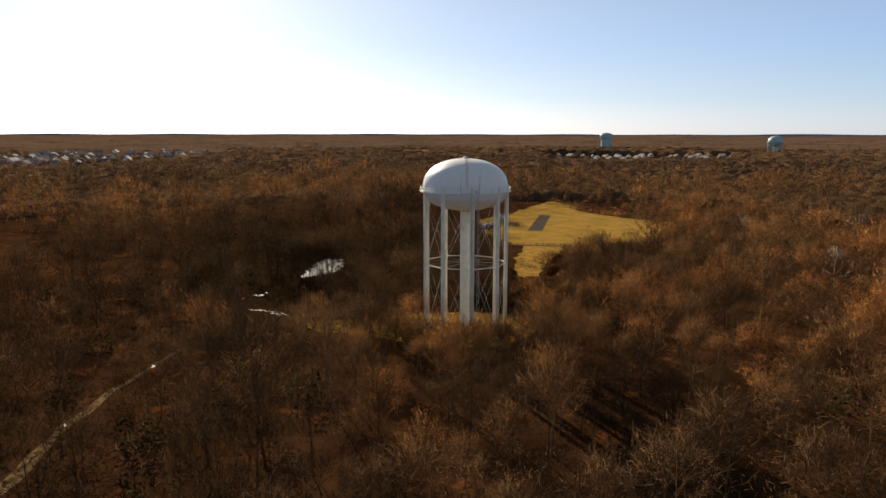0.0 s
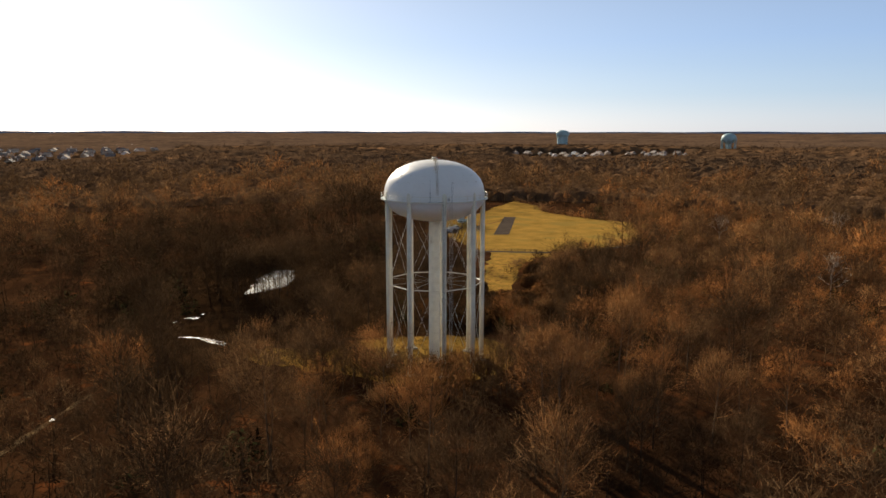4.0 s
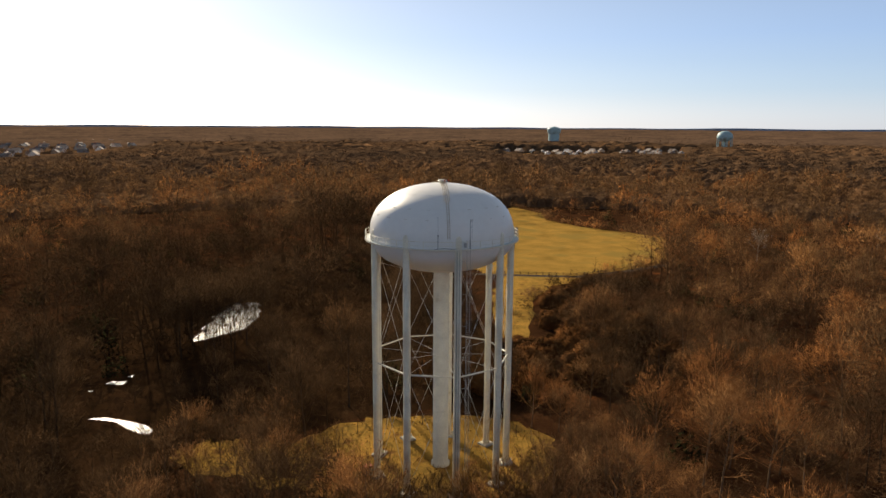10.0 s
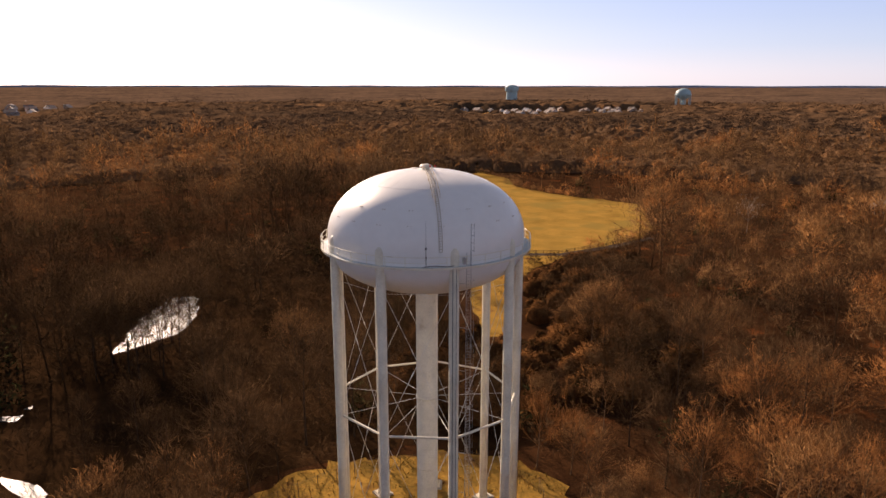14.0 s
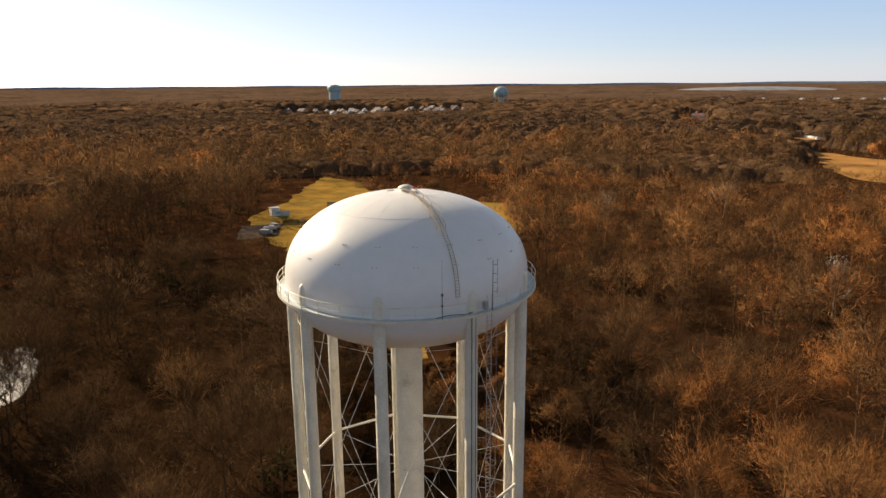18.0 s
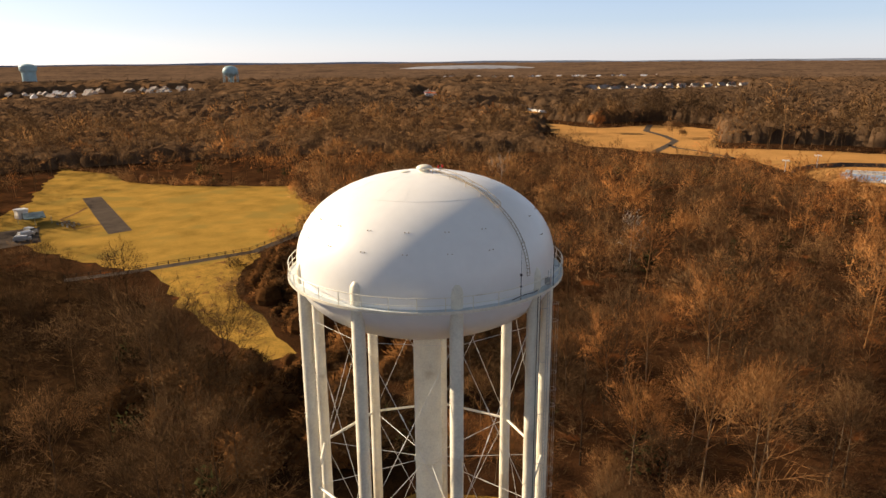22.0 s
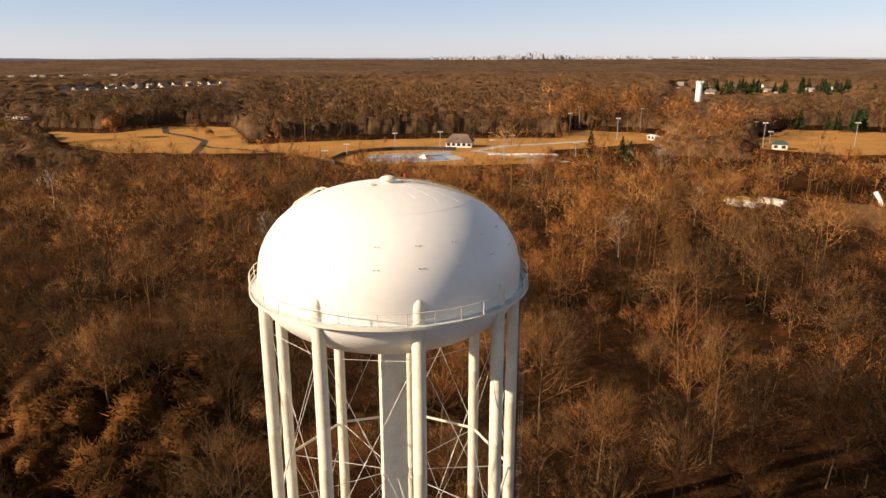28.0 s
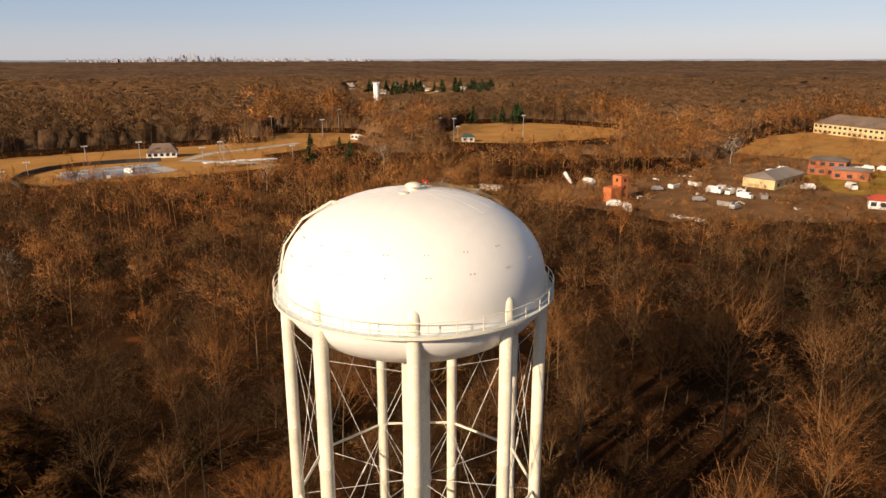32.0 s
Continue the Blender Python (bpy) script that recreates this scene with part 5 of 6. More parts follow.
# far water towers
t = thing("far_water_tower", "teal fluted water tower on a wide pedestal far away", "water tower", at=(577, 1419, 0))
part("pedestal", Geo().lathe([(12.6, 0), (12.4, 33), (13.0, 35)], 28), M["teal"], t)
part("tank", Geo().lathe([(13.0, 35), (15.2, 37.5), (15.4, 43.5), (15.0, 44.6)], 36), M["teal"], t, "", True)
part("roof", Geo().lathe([(15.6, 44.4), (15.6, 45.0), (10, 48.4), (4, 49.8), (0.1, 50.2)], 36), M["teal"], t, "pale teal domed roof", True)
t = thing("far_water_tower", "teal ellipsoid water tower on many legs far away", "water tower", at=(783, 1076, 0))
part("tank", Geo().lathe([(0.1, 23.5), (6, 24.5), (11, 27.5), (13.6, 31), (14.0, 34), (13.0, 38), (10, 41.4), (5, 43.4), (0.1, 44)], 36), M["teal"], t, "", True)
part("balcony", Geo().lathe([(14.0, 31.6), (14.9, 31.6), (14.9, 32.6), (14.0, 32.6)], 36), M["teal"], t)
part("riser", Geo().tube((0, 0, 0), (0, 0, 25), 2.4, 2.4, 16), M["teal"], t)
for k in range(10):
    part("leg", Geo().tube(pol(13.4, 36 * k, 0), pol(13.4, 36 * k, 31.5), 0.7, 0.7, 8), M["teal"], t)
# white standpipe
t = thing("standpipe", "slim white standpipe with aerials round its top", "water tower", at=(661, -328, 0))
part("shaft", Geo().lathe([(3.2, 0), (3.2, 24.6), (2.0, 25.4), (0.1, 25.8)], 28), M["white"], t, "", True)
part("aerial_ring", Geo().lathe([(3.2, 23.6), (3.9, 23.6), (3.9, 23.9), (3.2, 23.9)], 28), M["white"], t)
for k in range(9):
    part("aerial", Geo().box(pol(3.9, 40 * k, 25.0), (0.35, 0.5, 2.6), radians(40 * k)), M["white"], t)

# skyline
g = [("office_tower", 0, 47, 8), ("office_tower", -16, 38, 9), ("office_tower", 22, 36, 10), ("office_tower", -52, 40, 9), ("office_tower", 46, 31, 11), ("office_tower", 90, 28, 9), ("office_tower", -110, 30, 10)]
for i in range(150):
    u = rd.gauss(10, 260) if i < 84 else rd.uniform(-650, 1150)
    tall_part = 30 * math.exp(-(u / 260) ** 2) if i < 84 else 0
    g.append(("city_block", u, 8 + tall_part * rd.random() ** 2.4 + rd.uniform(0, 9) * (1 if abs(u) < 700 else 0.6), rd.uniform(6, 12) if i < 84 else rd.uniform(8, 20)))
ca = radians(102.4)
for name, u, h, w in g:
    D = 4720 + rd.uniform(-40, 30)
    x, y = D * math.sin(ca) + u * math.cos(ca), D * math.cos(ca) - u * math.sin(ca)
    z = 41
    b = thing(name, "pale hazy city high-rise on the horizon", "skyscraper", "city skyline", at=(x, y, 0))
    part("shaft", Geo().box((0, 0, (z + h) / 2), (w, w, z + h), -ca), M["haze_city"], b)
    if h > 30:
        part("crown", Geo().box((0, 0, z + h + 2.5), (w * 0.5, w * 0.5, 5), -ca, 0.3), M["haze_city"], b)

# covered landfill mound
M["sheeting"] = material("grey_mound_sheeting", (0.27, 0.27, 0.29), 0.8, 0.25, 40.0, 6.0)
t = tagged(new("landfill_mound", Geo().lathe([(1, 60), (60, 59), (150, 52), (210, 40), (260, 28)], 40).mesh("landfill_mound", M["sheeting"], True)), "long pale sheet-covered mound on the horizon", "mound")
t.matrix_world = Matrix.Translation((2250, 1560, 2)) @ Matrix.Rotation(radians(-36), 4, "Z") @ Matrix.Diagonal((1.3, 0.5, 0.5, 1))


def bare(name, label, x, y, seed, h, spread, mat, wood_mat, twigs=1500, group="", wid=0.05):
    tr, cr, fl, so = tree(seed, h, spread, 11, 5, twigs, 1.1, wid, 8, 0.25)
    t = thing(name, label, "tree", group, at=(x, y, 0))
    part("trunk", raw_mesh("trunk", *tr, wood_mat), None, t)
    part("crown", raw_mesh("crown", *cr, mat, tones(fl, 0.5, 0.9), so), None, t)
    return t


M["russet"] = material("russet_leaves", (0.34, 0.13, 0.03), 0.85, 0.4, 4.0, 4.0, island=0.3)
bare("oak_tree", "round park tree still holding russet leaves", 415, 174, 41, 14, 5.5, M["russet"], M["bark"], 3200, wid=0.25)
bare("park_tree", "broad bare park tree on dry grass", 415, 121, 42, 11, 5.5, M["twig"], M["bark"], 2200, wid=0.12)
bare("park_tree", "small dark park tree beside a path", 408, 112, 43, 6, 2.5, M["twig"], M["bark"], 900, wid=0.12)
bare("sycamore_tree", "pale-barked bare tree standing above the wood", 195, 115, 44, 15, 5.0, M["pale_bark"], M["pale_bark"], 500)
bare("sycamore_tree", "pale-barked bare tree standing above the wood", 150, 130, 45, 13, 4.5, M["pale_bark"], M["pale_bark"], 450)
bare("sycamore_tree", "pale-barked bare tree near the yard", 172, -279, 46, 14, 5.5, M["pale_bark"], M["pale_bark"], 500)
bare("sycamore_tree", "pale slender tree beside the swimming pool", 277, -57, 47, 16, 3.2, M["pale_bark"], M["pale_bark"], 700)
for i, (x, y) in enumerate(((240, -120), (225, -60), (150, -95), (120, 30), (118, -60))):
    bare("pale_tree", "pale bare tree standing out in the wood", x, y, 50 + i, 13.5, 4.0, M["pale_bark"], M["pale_bark"], 420)
bush = bare("field_bush", "low red-brown bush alone in the field", 118, 247, 60, 3.0, 1.8, M["russet"], M["bark"], 500, wid=0.1)

for i, (x, y) in enumerate(((-45, 62), (-43, 66), (-40, 64), (-37, 67), (-35, 70), (-33, 72), (-44, 71), (-41, 76), (-30, 76), (-42, 84), (-38, 69), (-28, 84), (-46, 78), (-36, 63), (-39, 58), (-34, 60), (-42, 60), (-31, 64), (-37, 55), (-44, 56), (-33, 55), (-29, 70), (-35, 80), (-33, 90))):
    t = thing("creekside_tree", "slender bare tree beside the shining water", "tree", "trees by the pool", at=(x, y, 0))
    # only the kinds with shade put into their colour
    k = (0, 3, 6)[i % 3]
    part("trunk", near_kinds[k][0], None, t)
    part("crown", near_kinds[k][1], None, t)

# vine thickets along the field's edge
def mound(seed, n=720):
    q = np.random.default_rng(seed)
    a = q.random(n) * 2 * np.pi
    u = q.random(n)
    rr = 2.6 * np.sqrt(u)
    lump = 1 + 0.25 * np.sin(a * 3 + seed) + 0.15 * np.sin(a * 5)
    p = np.stack([rr * lump * np.cos(a), rr * lump * np.sin(a), 3.4 * np.sqrt(np.maximum(0, 1 - u)) * (0.75 + 0.25 * q.random(n))], 1)
    d = np.stack([np.cos(a) * 0.8, np.sin(a) * 0.8, np.full(n, 0.35)], 1) + q.normal(0, 0.7, (n, 3))
    d /= np.linalg.norm(d, axis=1, keepdims=True)
    return slivers(q, p, d, q.uniform(0.4, 1.2, n), 0.13)


def vines(k):
    v, f, flag, soft = clump(*mound(70 + k))
    return raw_mesh("vines", v, f, M["thicket"], 0.5, soft)


thickets = [vines(k) for k in range(5)]
core_mesh = Geo().lathe([(2.3, 0), (2.4, 0.9), (1.9, 2.1), (1.0, 2.9), (0.05, 3.1)], 10).mesh("core", M["thicket"])
edge_line = [(74, 113), (60, 104), (51, 93), (46, 81), (41, 66), (37, 54), (28, 50)]
for (x0, y0), (x1, y1) in zip(edge_line, edge_line[1:]):
    for k in range(13):
        u = rd.random()
        off = rd.uniform(0.5, 16)
        x, y = x0 + (x1 - x0) * u + off, y0 + (y1 - y0) * u - off * 0.6
        t = thing("vine_thicket", "orange-brown vine-covered thicket at the field's edge", "bush", "thickets by the field")
        place(t, x, y, rd.uniform(0, 360), 0, min(rd.uniform(0.6, 1.25), float(headroom(x, y)) / 3.6))
        part("core", core_mesh, None, t)
        part("vines", thickets[rd.randrange(5)], None, t)

for k in range(85):
    x, y = rd.uniform(4, 62), rd.uniform(24, 62)
    if not inside(FIELD, np.array([x]), np.array([y]))[0] and not inside(CLEAR, np.array([x]), np.array([y]))[0]:
        t = thing("vine_thicket", "tall vine-draped thicket among the trees", "bush", "thickets by the tower")
        place(t, x, y, rd.uniform(0, 360), 0, min(rd.uniform(0.7, 1.7), float(headroom(x, y)) / 3.6))
        part("core", core_mesh, None, t)
        part("vines", thickets[rd.randrange(5)], None, t)

# pines by the houses
def pine(seed, n=420):
    q = np.random.default_rng(seed)
    u = q.random(n) ** 0.7
    a = q.random(n) * 2 * np.pi
    rr = 3.0 * u * q.uniform(0.5, 1, n)
    p = np.stack([rr * np.cos(a) * 0.5, rr * np.sin(a) * 0.5, 13 - 11 * u], 1)
    d = np.stack([np.cos(a), np.sin(a), np.full(n, -0.15)], 1) + q.normal(0, 0.25, (n, 3))
    return slivers(q, p, d, 0.6 + rr * 0.7, 0.7)


pines = [raw_mesh("needles", *pine(90 + k), M["pine"]) for k in range(3)]
ptrunk = Geo().tube((0, 0, 0), (0, 0, 12), 0.25, 0.05, 6).mesh("trunk", M["bark"])
spots = [(rd.uniform(760, 960), rd.uniform(-640, -420)) for _ in range(64)] + [(rd.uniform(395, 425), rd.uniform(-345, -290)) for _ in range(8)] + [(rd.uniform(255, 300), rd.uniform(-140, -100)) for _ in range(3)]
for x, y in spots:
    t = thing("pine_tree", "dark green pine among the houses", "tree", "pines")
    place(t, x, y, rd.uniform(0, 360), 0, rd.uniform(0.7, 1.3) if x < 700 else rd.uniform(1.1, 1.7))
    part("trunk", ptrunk, None, t)
    part("needles", pines[rd.randrange(3)], None, t)


# vehicles
def van(mat, label, w=2.0, l=5.2, h=2.1):
    t = thing("van", label, "vehicle", "parked vehicles")
    part("body", Geo().box((0, 0, 0.45 + h * 0.3), (l, w, h * 0.6)).box((-l * 0.06, 0, 0.45 + h * 0.75), (l * 0.8, w * 0.92, h * 0.42), 0, 0.88), mat, t)
    part("windscreen", Geo().box((l * 0.33, 0, 0.45 + h * 0.74), (0.12, w * 0.8, h * 0.3)), M["glass"], t)
    for x in (-0.32, 0.32):
        for y in (-0.5, 0.5):
            part("wheel", Geo().tube((x * l, y * w - 0.1, 0.36), (x * l, y * w + 0.1, 0.36), 0.36, 0.36, 10), M["steel_dark"], t)
    return t


vans = [van(M["white"], "white van parked in the yard"), van(M["white"], "white box lorry parked in the yard", 2.2, 6.0, 2.5), van(M["galv"], "grey car parked on the asphalt", 1.8, 4.4, 1.4)]
spots = [(125, -205, 1), (126, -210, 0), (120, -208, 0), (116, -208, 1), (112, -206, 0), (118, -187, 2), (102, -186, 2), (128, -154, 0), (120, -152, 1),
         (141, -275, 1), (141, -265, 0), (110, -243, 0), (101, -258, 1), (123, -302, 1), (122, -311, 1), (118, -317, 0), (141, -191, 2), (47, 190, 2), (44, 186, 2), (41, 181, 2), (300, -20, 0), (286, 2, 2), (288, -10, 2)]
spots += [(560 + 3.2 * i * math.cos(0.9), 296 + 3.4 * i, i % 3) for i in range(18)]
seen = set()
for x, y, k in spots:
    m = Matrix.Translation((x, y, 0.1)) @ Matrix.Rotation(rd.uniform(0, 6.28), 4, "Z")

    if k in seen:
        copy_thing(vans[k], m)
    else:
        vans[k].matrix_world = m
        seen.add(k)


def hall(name, label, x, y, turn, w, d, h, roof_h, wall_mat, roof_mat, cols=6, rows=1, category="building"):
    """A long building with rows of windows and a pitched roof."""
    t = thing(name, label, category, at=(x, y, 0))
    t.matrix_world = Matrix.Translation((x, y, 0)) @ Matrix.Rotation(radians(turn), 4, "Z")
    part("wall", Geo().box((0, 0, h / 2), (w, d, h)), wall_mat, t)
    o = 0.6
    v = [(-w / 2 - o, -d / 2 - o, h), (w / 2 + o, -d / 2 - o, h), (w / 2 + o, d / 2 + o, h), (-w / 2 - o, d / 2 + o, h), (-w / 2 + d * 0.3, 0, h + roof_h), (w / 2 - d * 0.3, 0, h + roof_h)]
    part("roof", Geo().add(v, [(3, 2, 1, 0), (0, 1, 5, 4), (1, 2, 5), (2, 3, 4, 5), (3, 0, 4)]), roof_mat, t)
    for s in (-1, 1):
        for r_ in range(rows):
            for i in range(cols):
                part("window", Geo().box((-w / 2 + w * (i + 0.5) / cols, s * d / 2, 1.7 + 3.4 * r_), (min(2.0, w / cols * 0.6), 0.12, 1.5)), M["glass"], t)
    part("door", Geo().box((w * 0.08, -d / 2, 1.1), (1.6, 0.14, 2.2)), M["white"], t)
    return t


M["green_roof"] = material("dark_green_sheet", (0.05, 0.09, 0.075), 0.5, 0.2, 2.0)
M["brown_roof"] = material("brown_shingle_roof", (0.17, 0.12, 0.09), 0.9, 0.25, 8.0, 8.0)
M["red_roof"] = material("red_metal_roof", (0.42, 0.07, 0.04), 0.6, 0.15, 3.0)
hall("school_building", "cream-brick two-storey school with a brown hipped roof", 205, -462, -14, 56, 24, 7.0, 6.0, M["cream"], M["brown_roof"], 14, 2)
hall("school_wing", "cream-brick school wing with a brown hipped roof", 168, -478, 66, 34, 18, 7.0, 5.5, M["cream"], M["brown_roof"], 8, 2)
hall("cream_shed", "cream metal shed with a dark roof", 125.5, -244, 100, 29, 13, 4.0, 2.4, M["cream"], M["roof_grey"], 4)
hall("brick_building", "red-brick building with a flat-pitched roof", 128, -289, 20, 15, 12, 6.6, 1.4, M["brick"], M["roof_grey"], 4, 2)
hall("brick_annex", "low red-brick annex beside the yard", 115, -284, 20, 14, 10, 4.2, 1.0, M["brick"], M["roof_grey"], 3)
hall("pavilion", "small pavilion with a red metal roof", 76, -232, 30, 9, 7, 3.0, 1.8, M["white"], M["red_roof"], 3)
hall("pool_house", "white pool house with a dark gabled roof", 352, -44, 75, 15, 10, 3.0, 4.4, M["white"], M["brown_roof"], 5)
hall("field_hut", "small white hut beside the sports ground", 322, -222, 60, 8, 6, 3.0, 2.0, M["wall_pale"], M["green_roof"], 2)
hall("dugout", "small white store by the ball field", 372, -168, 20, 7, 4, 2.6, 0.8, M["white"], M["white"], 2)
hall("red_store", "long store with a red roof and white front", 772, 598, 40, 42, 16, 5.0, 2.0, M["white"], M["red_roof"], 9)
hall("long_shed", "long white industrial shed in the distance", 1000, 1230, 30, 80, 20, 12.0, 2.0, M["white"], M["white"], 12)
hall("depot_building", "low pale depot behind the park trees", 592, 338, 60, 50, 12, 3.6, 1.5, M["brick"], M["brown_roof"], 12)

# rubble and scrap heaps in the yard
def heap(label, x, y, n, spread, mats):
    t = thing("scrap_heap", label, "rubble", "heaps in the yard", at=(x, y, 0))
    for k in range(n):
        px, py = rd.gauss(0, spread), rd.gauss(0, spread * 0.6)
        g = Geo().box((px, py, 0.1 + rd.random() * 0.4), (rd.uniform(0.4, 1.7), rd.uniform(0.2, 0.7), rd.uniform(0.15, 0.5)), rd.uniform(0, 3.1), rd.uniform(0.5, 1.0))
        part("piece", g, mats[k % len(mats)], t)


for x, y, n, spread in ((104, -160, 16, 1.8), (100, -161, 16, 2.0), (96, -161, 12, 1.6), (135, -174, 14, 2.2), (159, -229, 9, 2.0), (160, -211, 8, 1.6), (109, -198, 10, 2.0), (128, -199, 8, 2.5), (90, -205, 8, 2.0)):
    heap("heap of pale scrap and rubble in the yard", x, y, n, spread, (M["wall_pale"], M["dirt"], M["bark"], M["white"], M["galv"]))

# brick training tower in the yard
t = thing("training_tower", "orange-red brick training tower with a lower block", "building", at=(136, -165, 0))
M["orange_brick"] = material("orange_brick", (0.50, 0.15, 0.055), 0.85, 0.2, 2.0, 8.0)
part("shaft", Geo().box((0, 0, 4.4), (4.2, 3.8, 8.8)), M["orange_brick"], t)
part("parapet", Geo().box((0, 0, 9.0), (4.5, 4.1, 0.5)), M["orange_brick"], t)
part("lower_block", Geo().box((-0.6, 4.6, 2.7), (4.0, 5.2, 5.4)), M["orange_brick"], t)
for z in (2, 5, 7.6):
    part("window", Geo().box((-2.12, 0, z), (0.1, 1.0, 1.2)), M["glass"], t)
    part("window", Geo().box((0, 1.92, z), (1.0, 0.1, 1.2)), M["glass"], t)
# white tanks, chute and timber in the yard
t = thing("sheet_chute", "tilted white sheet-metal chute on a frame", "machine", at=(172, -172, 0))
part("chute", Geo().tube((-2, 0, 0.5), (1.6, 0.8, 4.6), 0.6, 0.8, 10), M["white"], t)
for dx in (-1, 1.6):
    part("support", Geo().tube((dx, -1, 0), (dx, 0.4, 3.0 + dx), 0.12, 0.12, 6), M["galv"], t)
t = thing("storage_tank", "horizontal white storage tank on blocks", "tank", at=(166, -178, 0))
part("drum", Geo().tube((-2.6, 0, 1.7), (2.6, 0, 1.7), 1.2, 1.2, 18), M["white"], t)
for dx in (-1.6, 1.6):
    part("block", Geo().box((dx, 0, 0.35), (0.5, 2.2, 0.7)), M["concrete"], t)
M["timber"] = material("fresh_timber", (0.62, 0.40, 0.14), 0.8, 0.2, 1.5, 6.0)
for i in range(7):
    t = thing("timber_stack", "stack of pale sawn timber in the yard", "timber", "timber stacks", at=(180 + rd.uniform(-6, 6), -131 + rd.uniform(-9, 9), 0))
    for k in range(4):
        part("board", Geo().box((0, 0, 0.3 + 0.5 * k), (5 + rd.random(), 2.2, 0.42), rd.uniform(0.2, 0.5)), M["timber"] if i % 2 else M["wall_pale"], t)
for i in range(6):
    t = thing("skip", "pale rubble skip in the works yard", "container", "skips in the yard")
    place(t, rd.uniform(95, 165), rd.uniform(-250, -155), rd.uniform(0, 180))
    part("box", Geo().box((0, 0, 0.8), (5, 2.2, 1.5), 0, 1.1), M["white"] if i % 2 else M["galv"], t)
    part("load", Geo().box((0, 0, 1.6), (4.6, 2.0, 0.5), 0, 0.5), M["dirt"], t)

# swimming pool
t = thing("swimming_pool", "blue covered swimming pool with a white deck", "pool", at=(304, -16, 0))
part("deck", Geo().box((0, 0, 0.15), (26, 46, 0.3), radians(12)), M["concrete"], t)
part("screen_wall", Geo().box((12, 2, 0.8), (0.6, 44, 1.2), radians(12)), M["white"], t)
part("cover", Geo().box((-2, 4, 0.33), (17, 40, 0.1), radians(12)), M["pool_water"], t)
part("cover", Geo().box((10, -12, 0.33), (5, 18, 0.1), radians(12)), M["pool_water"], t)
for i in range(5):
    t = thing("white_shelter", "long low white shelter roof by the pool", "shelter", "shelters by the pool", at=(296 - i * 0.8 + rd.uniform(-3, 3), -56 - 7 * i, 0))
    part("roof", Geo().box((0, 0, 2.7), (5, 6.4, 0.3), radians(8)), M["white"], t)
    for sx in (-2, 2):
        for sy in (-2.6, 2.6):
            part("post", Geo().tube((sx, sy, 0), (sx, sy, 2.6), 0.08, 0.08, 6), M["galv"], t)
t = thing("pool_fence", "dark screen fence curving round the pool", "fence")
pts = [(284, 24), (300, 27), (318, 22), (331, 12), (338, -4), (338, -24), (334, -40)]
for (x0, y0), (x1, y1) in zip(pts, pts[1:]):
    a = math.atan2(y1 - y0, x1 - x0)
    part("panel", Geo().box(((x0 + x1) / 2, (y0 + y1) / 2, 1.0), (math.hypot(x1 - x0, y1 - y0), 0.08, 2.0), a), M["steel_dark"], t)
    part("post", Geo().tube((x0, y0, 0), (x0, y0, 2.2), 0.06, 0.06, 6), M["steel_dark"], t)


# floodlight masts
def mast_light(x, y, h):
    t = thing("floodlight_mast", "tall grey floodlight mast with a lamp bar", "street lamp", "floodlight masts", at=(x, y, 0))
    part("pole", Geo().tube((0, 0, 0), (0, 0, h), 0.24, 0.14, 8), M["galv"], t)
    part("crossbar", Geo().tube((0, -1.3, h), (0, 1.3, h), 0.09, 0.09, 6), M["galv"], t)
    for k in range(3):
        part("lamp", Geo().box((-0.2, -1.1 + 1.1 * k, h + 0.2), (0.5, 0.8, 0.55)), M["white"], t)


for x, y, h in ((415, -126, 13.5), (452, -143, 15), (373, -145, 13.5), (430, -181, 15), (329, -216, 14), (324, -268, 14), (338, -225, 8), (400, -250, 8),
                (342, -6, 9), (347, -32, 9), (330, -60, 6), (352, -75, 6), (318, 20, 6), (300, 30, 5), (305, -100, 7)):
    mast_light(x, y, h)
ribbon("park_path", [(334, 103), (372, 108), (395, 112), (420, 128), (445, 150), (492, 165)], 4.5, 0.13, M["asphalt"], "dark asphalt path winding through the park", "path")
ribbon("park_path", [(334, 60), (352, 84), (360, 100), (372, 108)], 3.0, 0.13, M["asphalt"], "dark asphalt path winding through the park", "path")
ribbon("park_drive", [(284, -90), (312, -70), (330, -50), (352, -70), (360, -100), (372, -128)], 6.0, 0.14, M["concrete"], "pale drive beside the pool", "road")

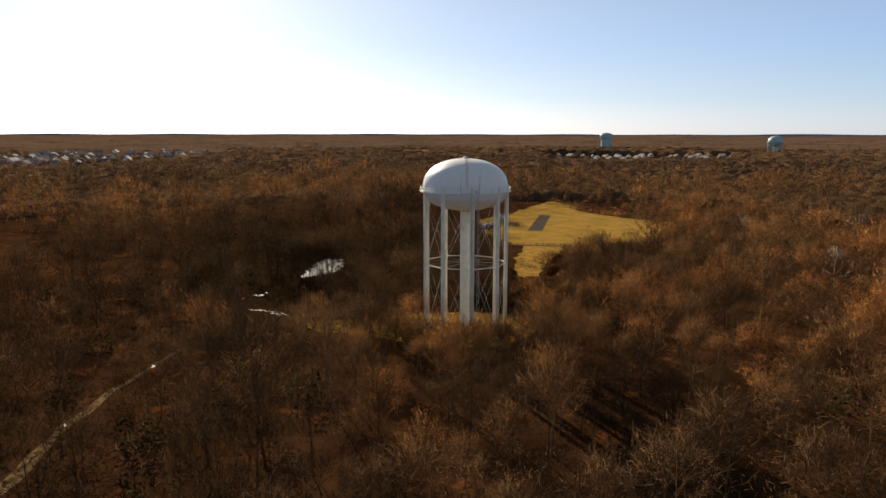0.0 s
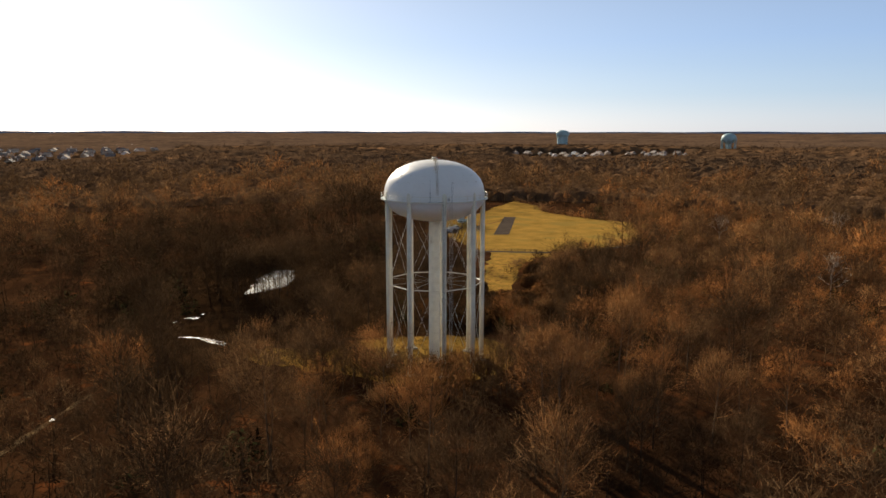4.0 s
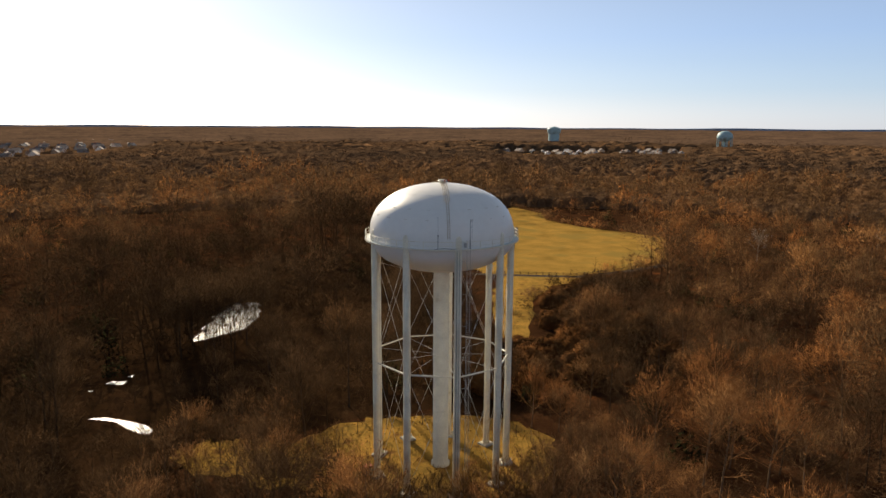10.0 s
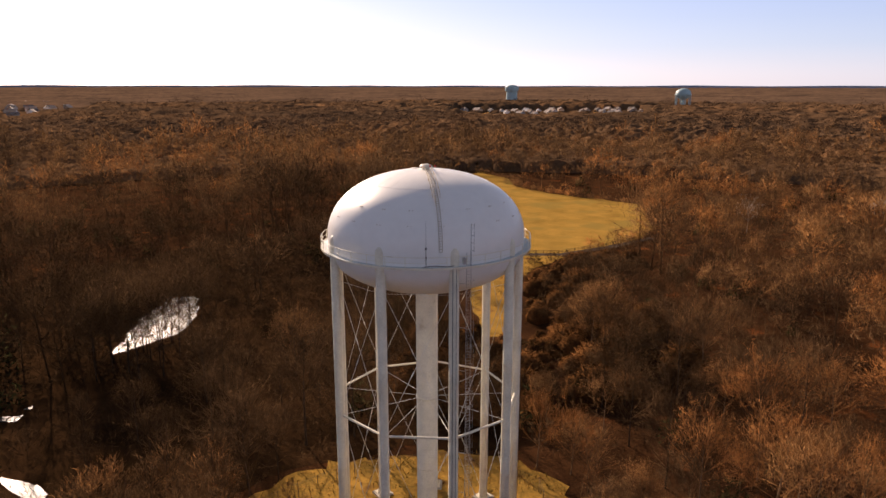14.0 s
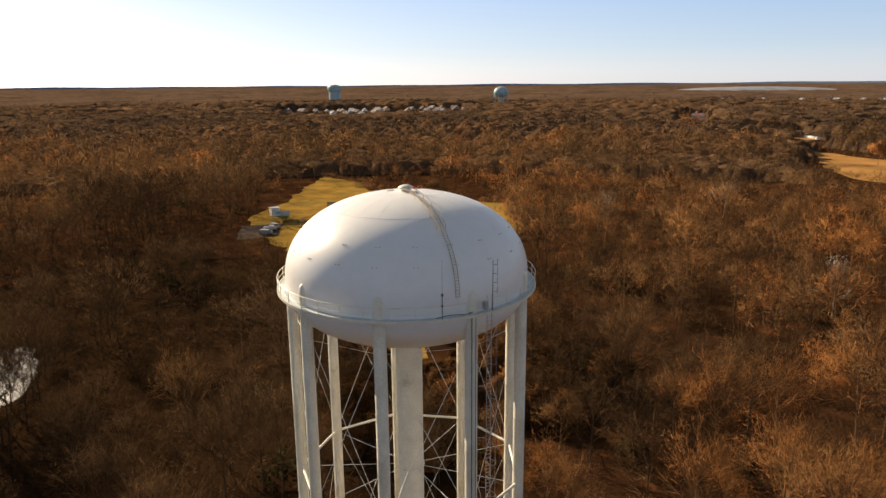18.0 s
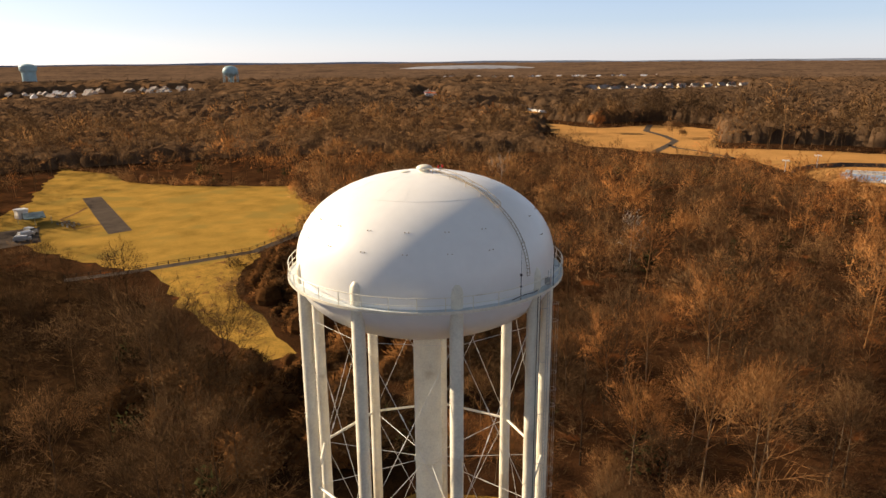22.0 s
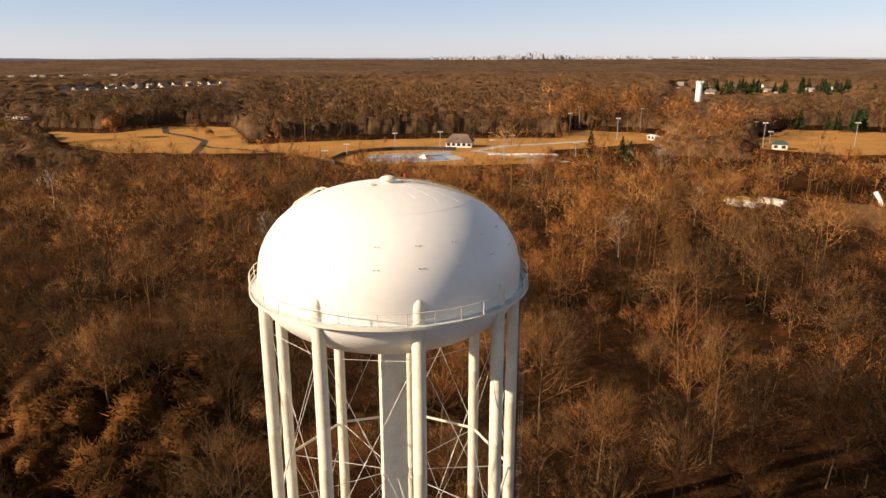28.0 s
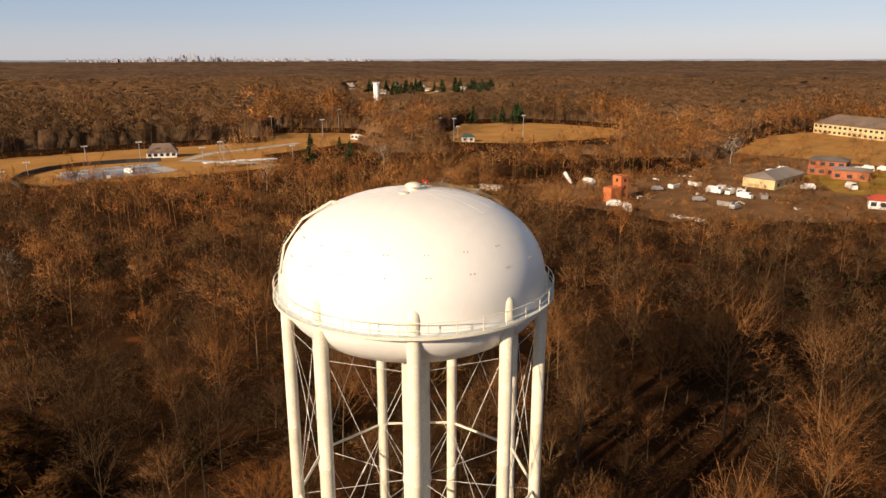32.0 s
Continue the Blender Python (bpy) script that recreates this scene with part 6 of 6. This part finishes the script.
# the flyers' camp beside the field
t = thing("camp_hut", "small white hut at the flying field", "hut", at=(55, 215, 0))
part("wall", Geo().box((0, 0, 1.5), (3.2, 3.0, 3.0)), M["white"], t)
part("roof", Geo().box((0, 0, 3.1), (3.6, 3.4, 0.2)), M["white"], t)
part("door", Geo().box((-0.2, -1.52, 1.0), (0.9, 0.08, 2.0)), M["galv"], t)
t = thing("shade_canopy", "dark green shade roof on posts at the flying field", "shelter", at=(54, 203, 0))
part("roof", Geo().box((0, 0, 2.7), (6, 11, 0.2), radians(-20)), M["green_roof"], t)
for sx, sy in ((-2, -5), (3.4, -4), (-3.4, 4), (2, 5)):
    part("post", Geo().tube((sx, sy, 0), (sx, sy, 2.6), 0.07, 0.07, 6), M["galv"], t)
for i in range(6):
    t = thing("picnic_table", "weathered picnic table on the grass", "table", "picnic tables", at=(58 + 2.2 * (i % 2), 195 - 3.2 * (i // 2), 0))
    part("top", Geo().box((0, 0, 0.74), (1.8, 0.8, 0.06)), M["bark"], t)
    for s in (-1, 1):
        part("bench", Geo().box((0, s * 0.7, 0.44), (1.8, 0.28, 0.05)), M["bark"], t)
        part("leg", Geo().box((s * 0.7, 0, 0.36), (0.08, 1.2, 0.7)), M["galv"], t)
sheet("camp_parking", [(30, 178), (44, 176), (52, 196), (38, 200)], 0.14, M["asphalt"], "dark asphalt parking beside the flying field", "parking", 0.5, 5)
t = thing("roadside_fence", "low dark fence beside the field road", "fence")
line = [(31, 135), (45, 128), (60, 123), (73, 119), (92, 124), (112, 132)]
for (x0, y0), (x1, y1) in zip(line, line[1:]):
    for k in range(6):
        u = k / 6
        part("post", Geo().box((x0 + (x1 - x0) * u, y0 + (y1 - y0) * u, 0.5), (0.15, 0.15, 1.0)), M["dark_bark"], t)
    for z in (0.45, 0.85):
        part("rail", Geo().tube((x0, y0, z), (x1, y1, z), 0.06, 0.06, 4), M["dark_bark"], t)

# valve cabinet beside a leg of the tower
t = thing("valve_cabinet", "dark steel valve cabinet with a rusty red lid", "cabinet", at=(-10.9, -1.2, 0.06))
part("body", Geo().box((0, 0, 0.7), (1.2, 0.9, 1.4), 0.3), M["steel_dark"], t)
part("lid", Geo().box((0, 0, 1.46), (1.3, 1.0, 0.12), 0.3, 0.9), M["red_roof"], t)
part("door", Geo().box((0.13, -0.45, 0.7), (0.9, 0.05, 1.1), 0.3), M["galv"], t)
part("pipe", Geo().path([(0.9, 0.2, 0), (0.9, 0.2, 0.8), (0.4, 0.1, 0.8)], 0.08, 8), M["concrete"], t)
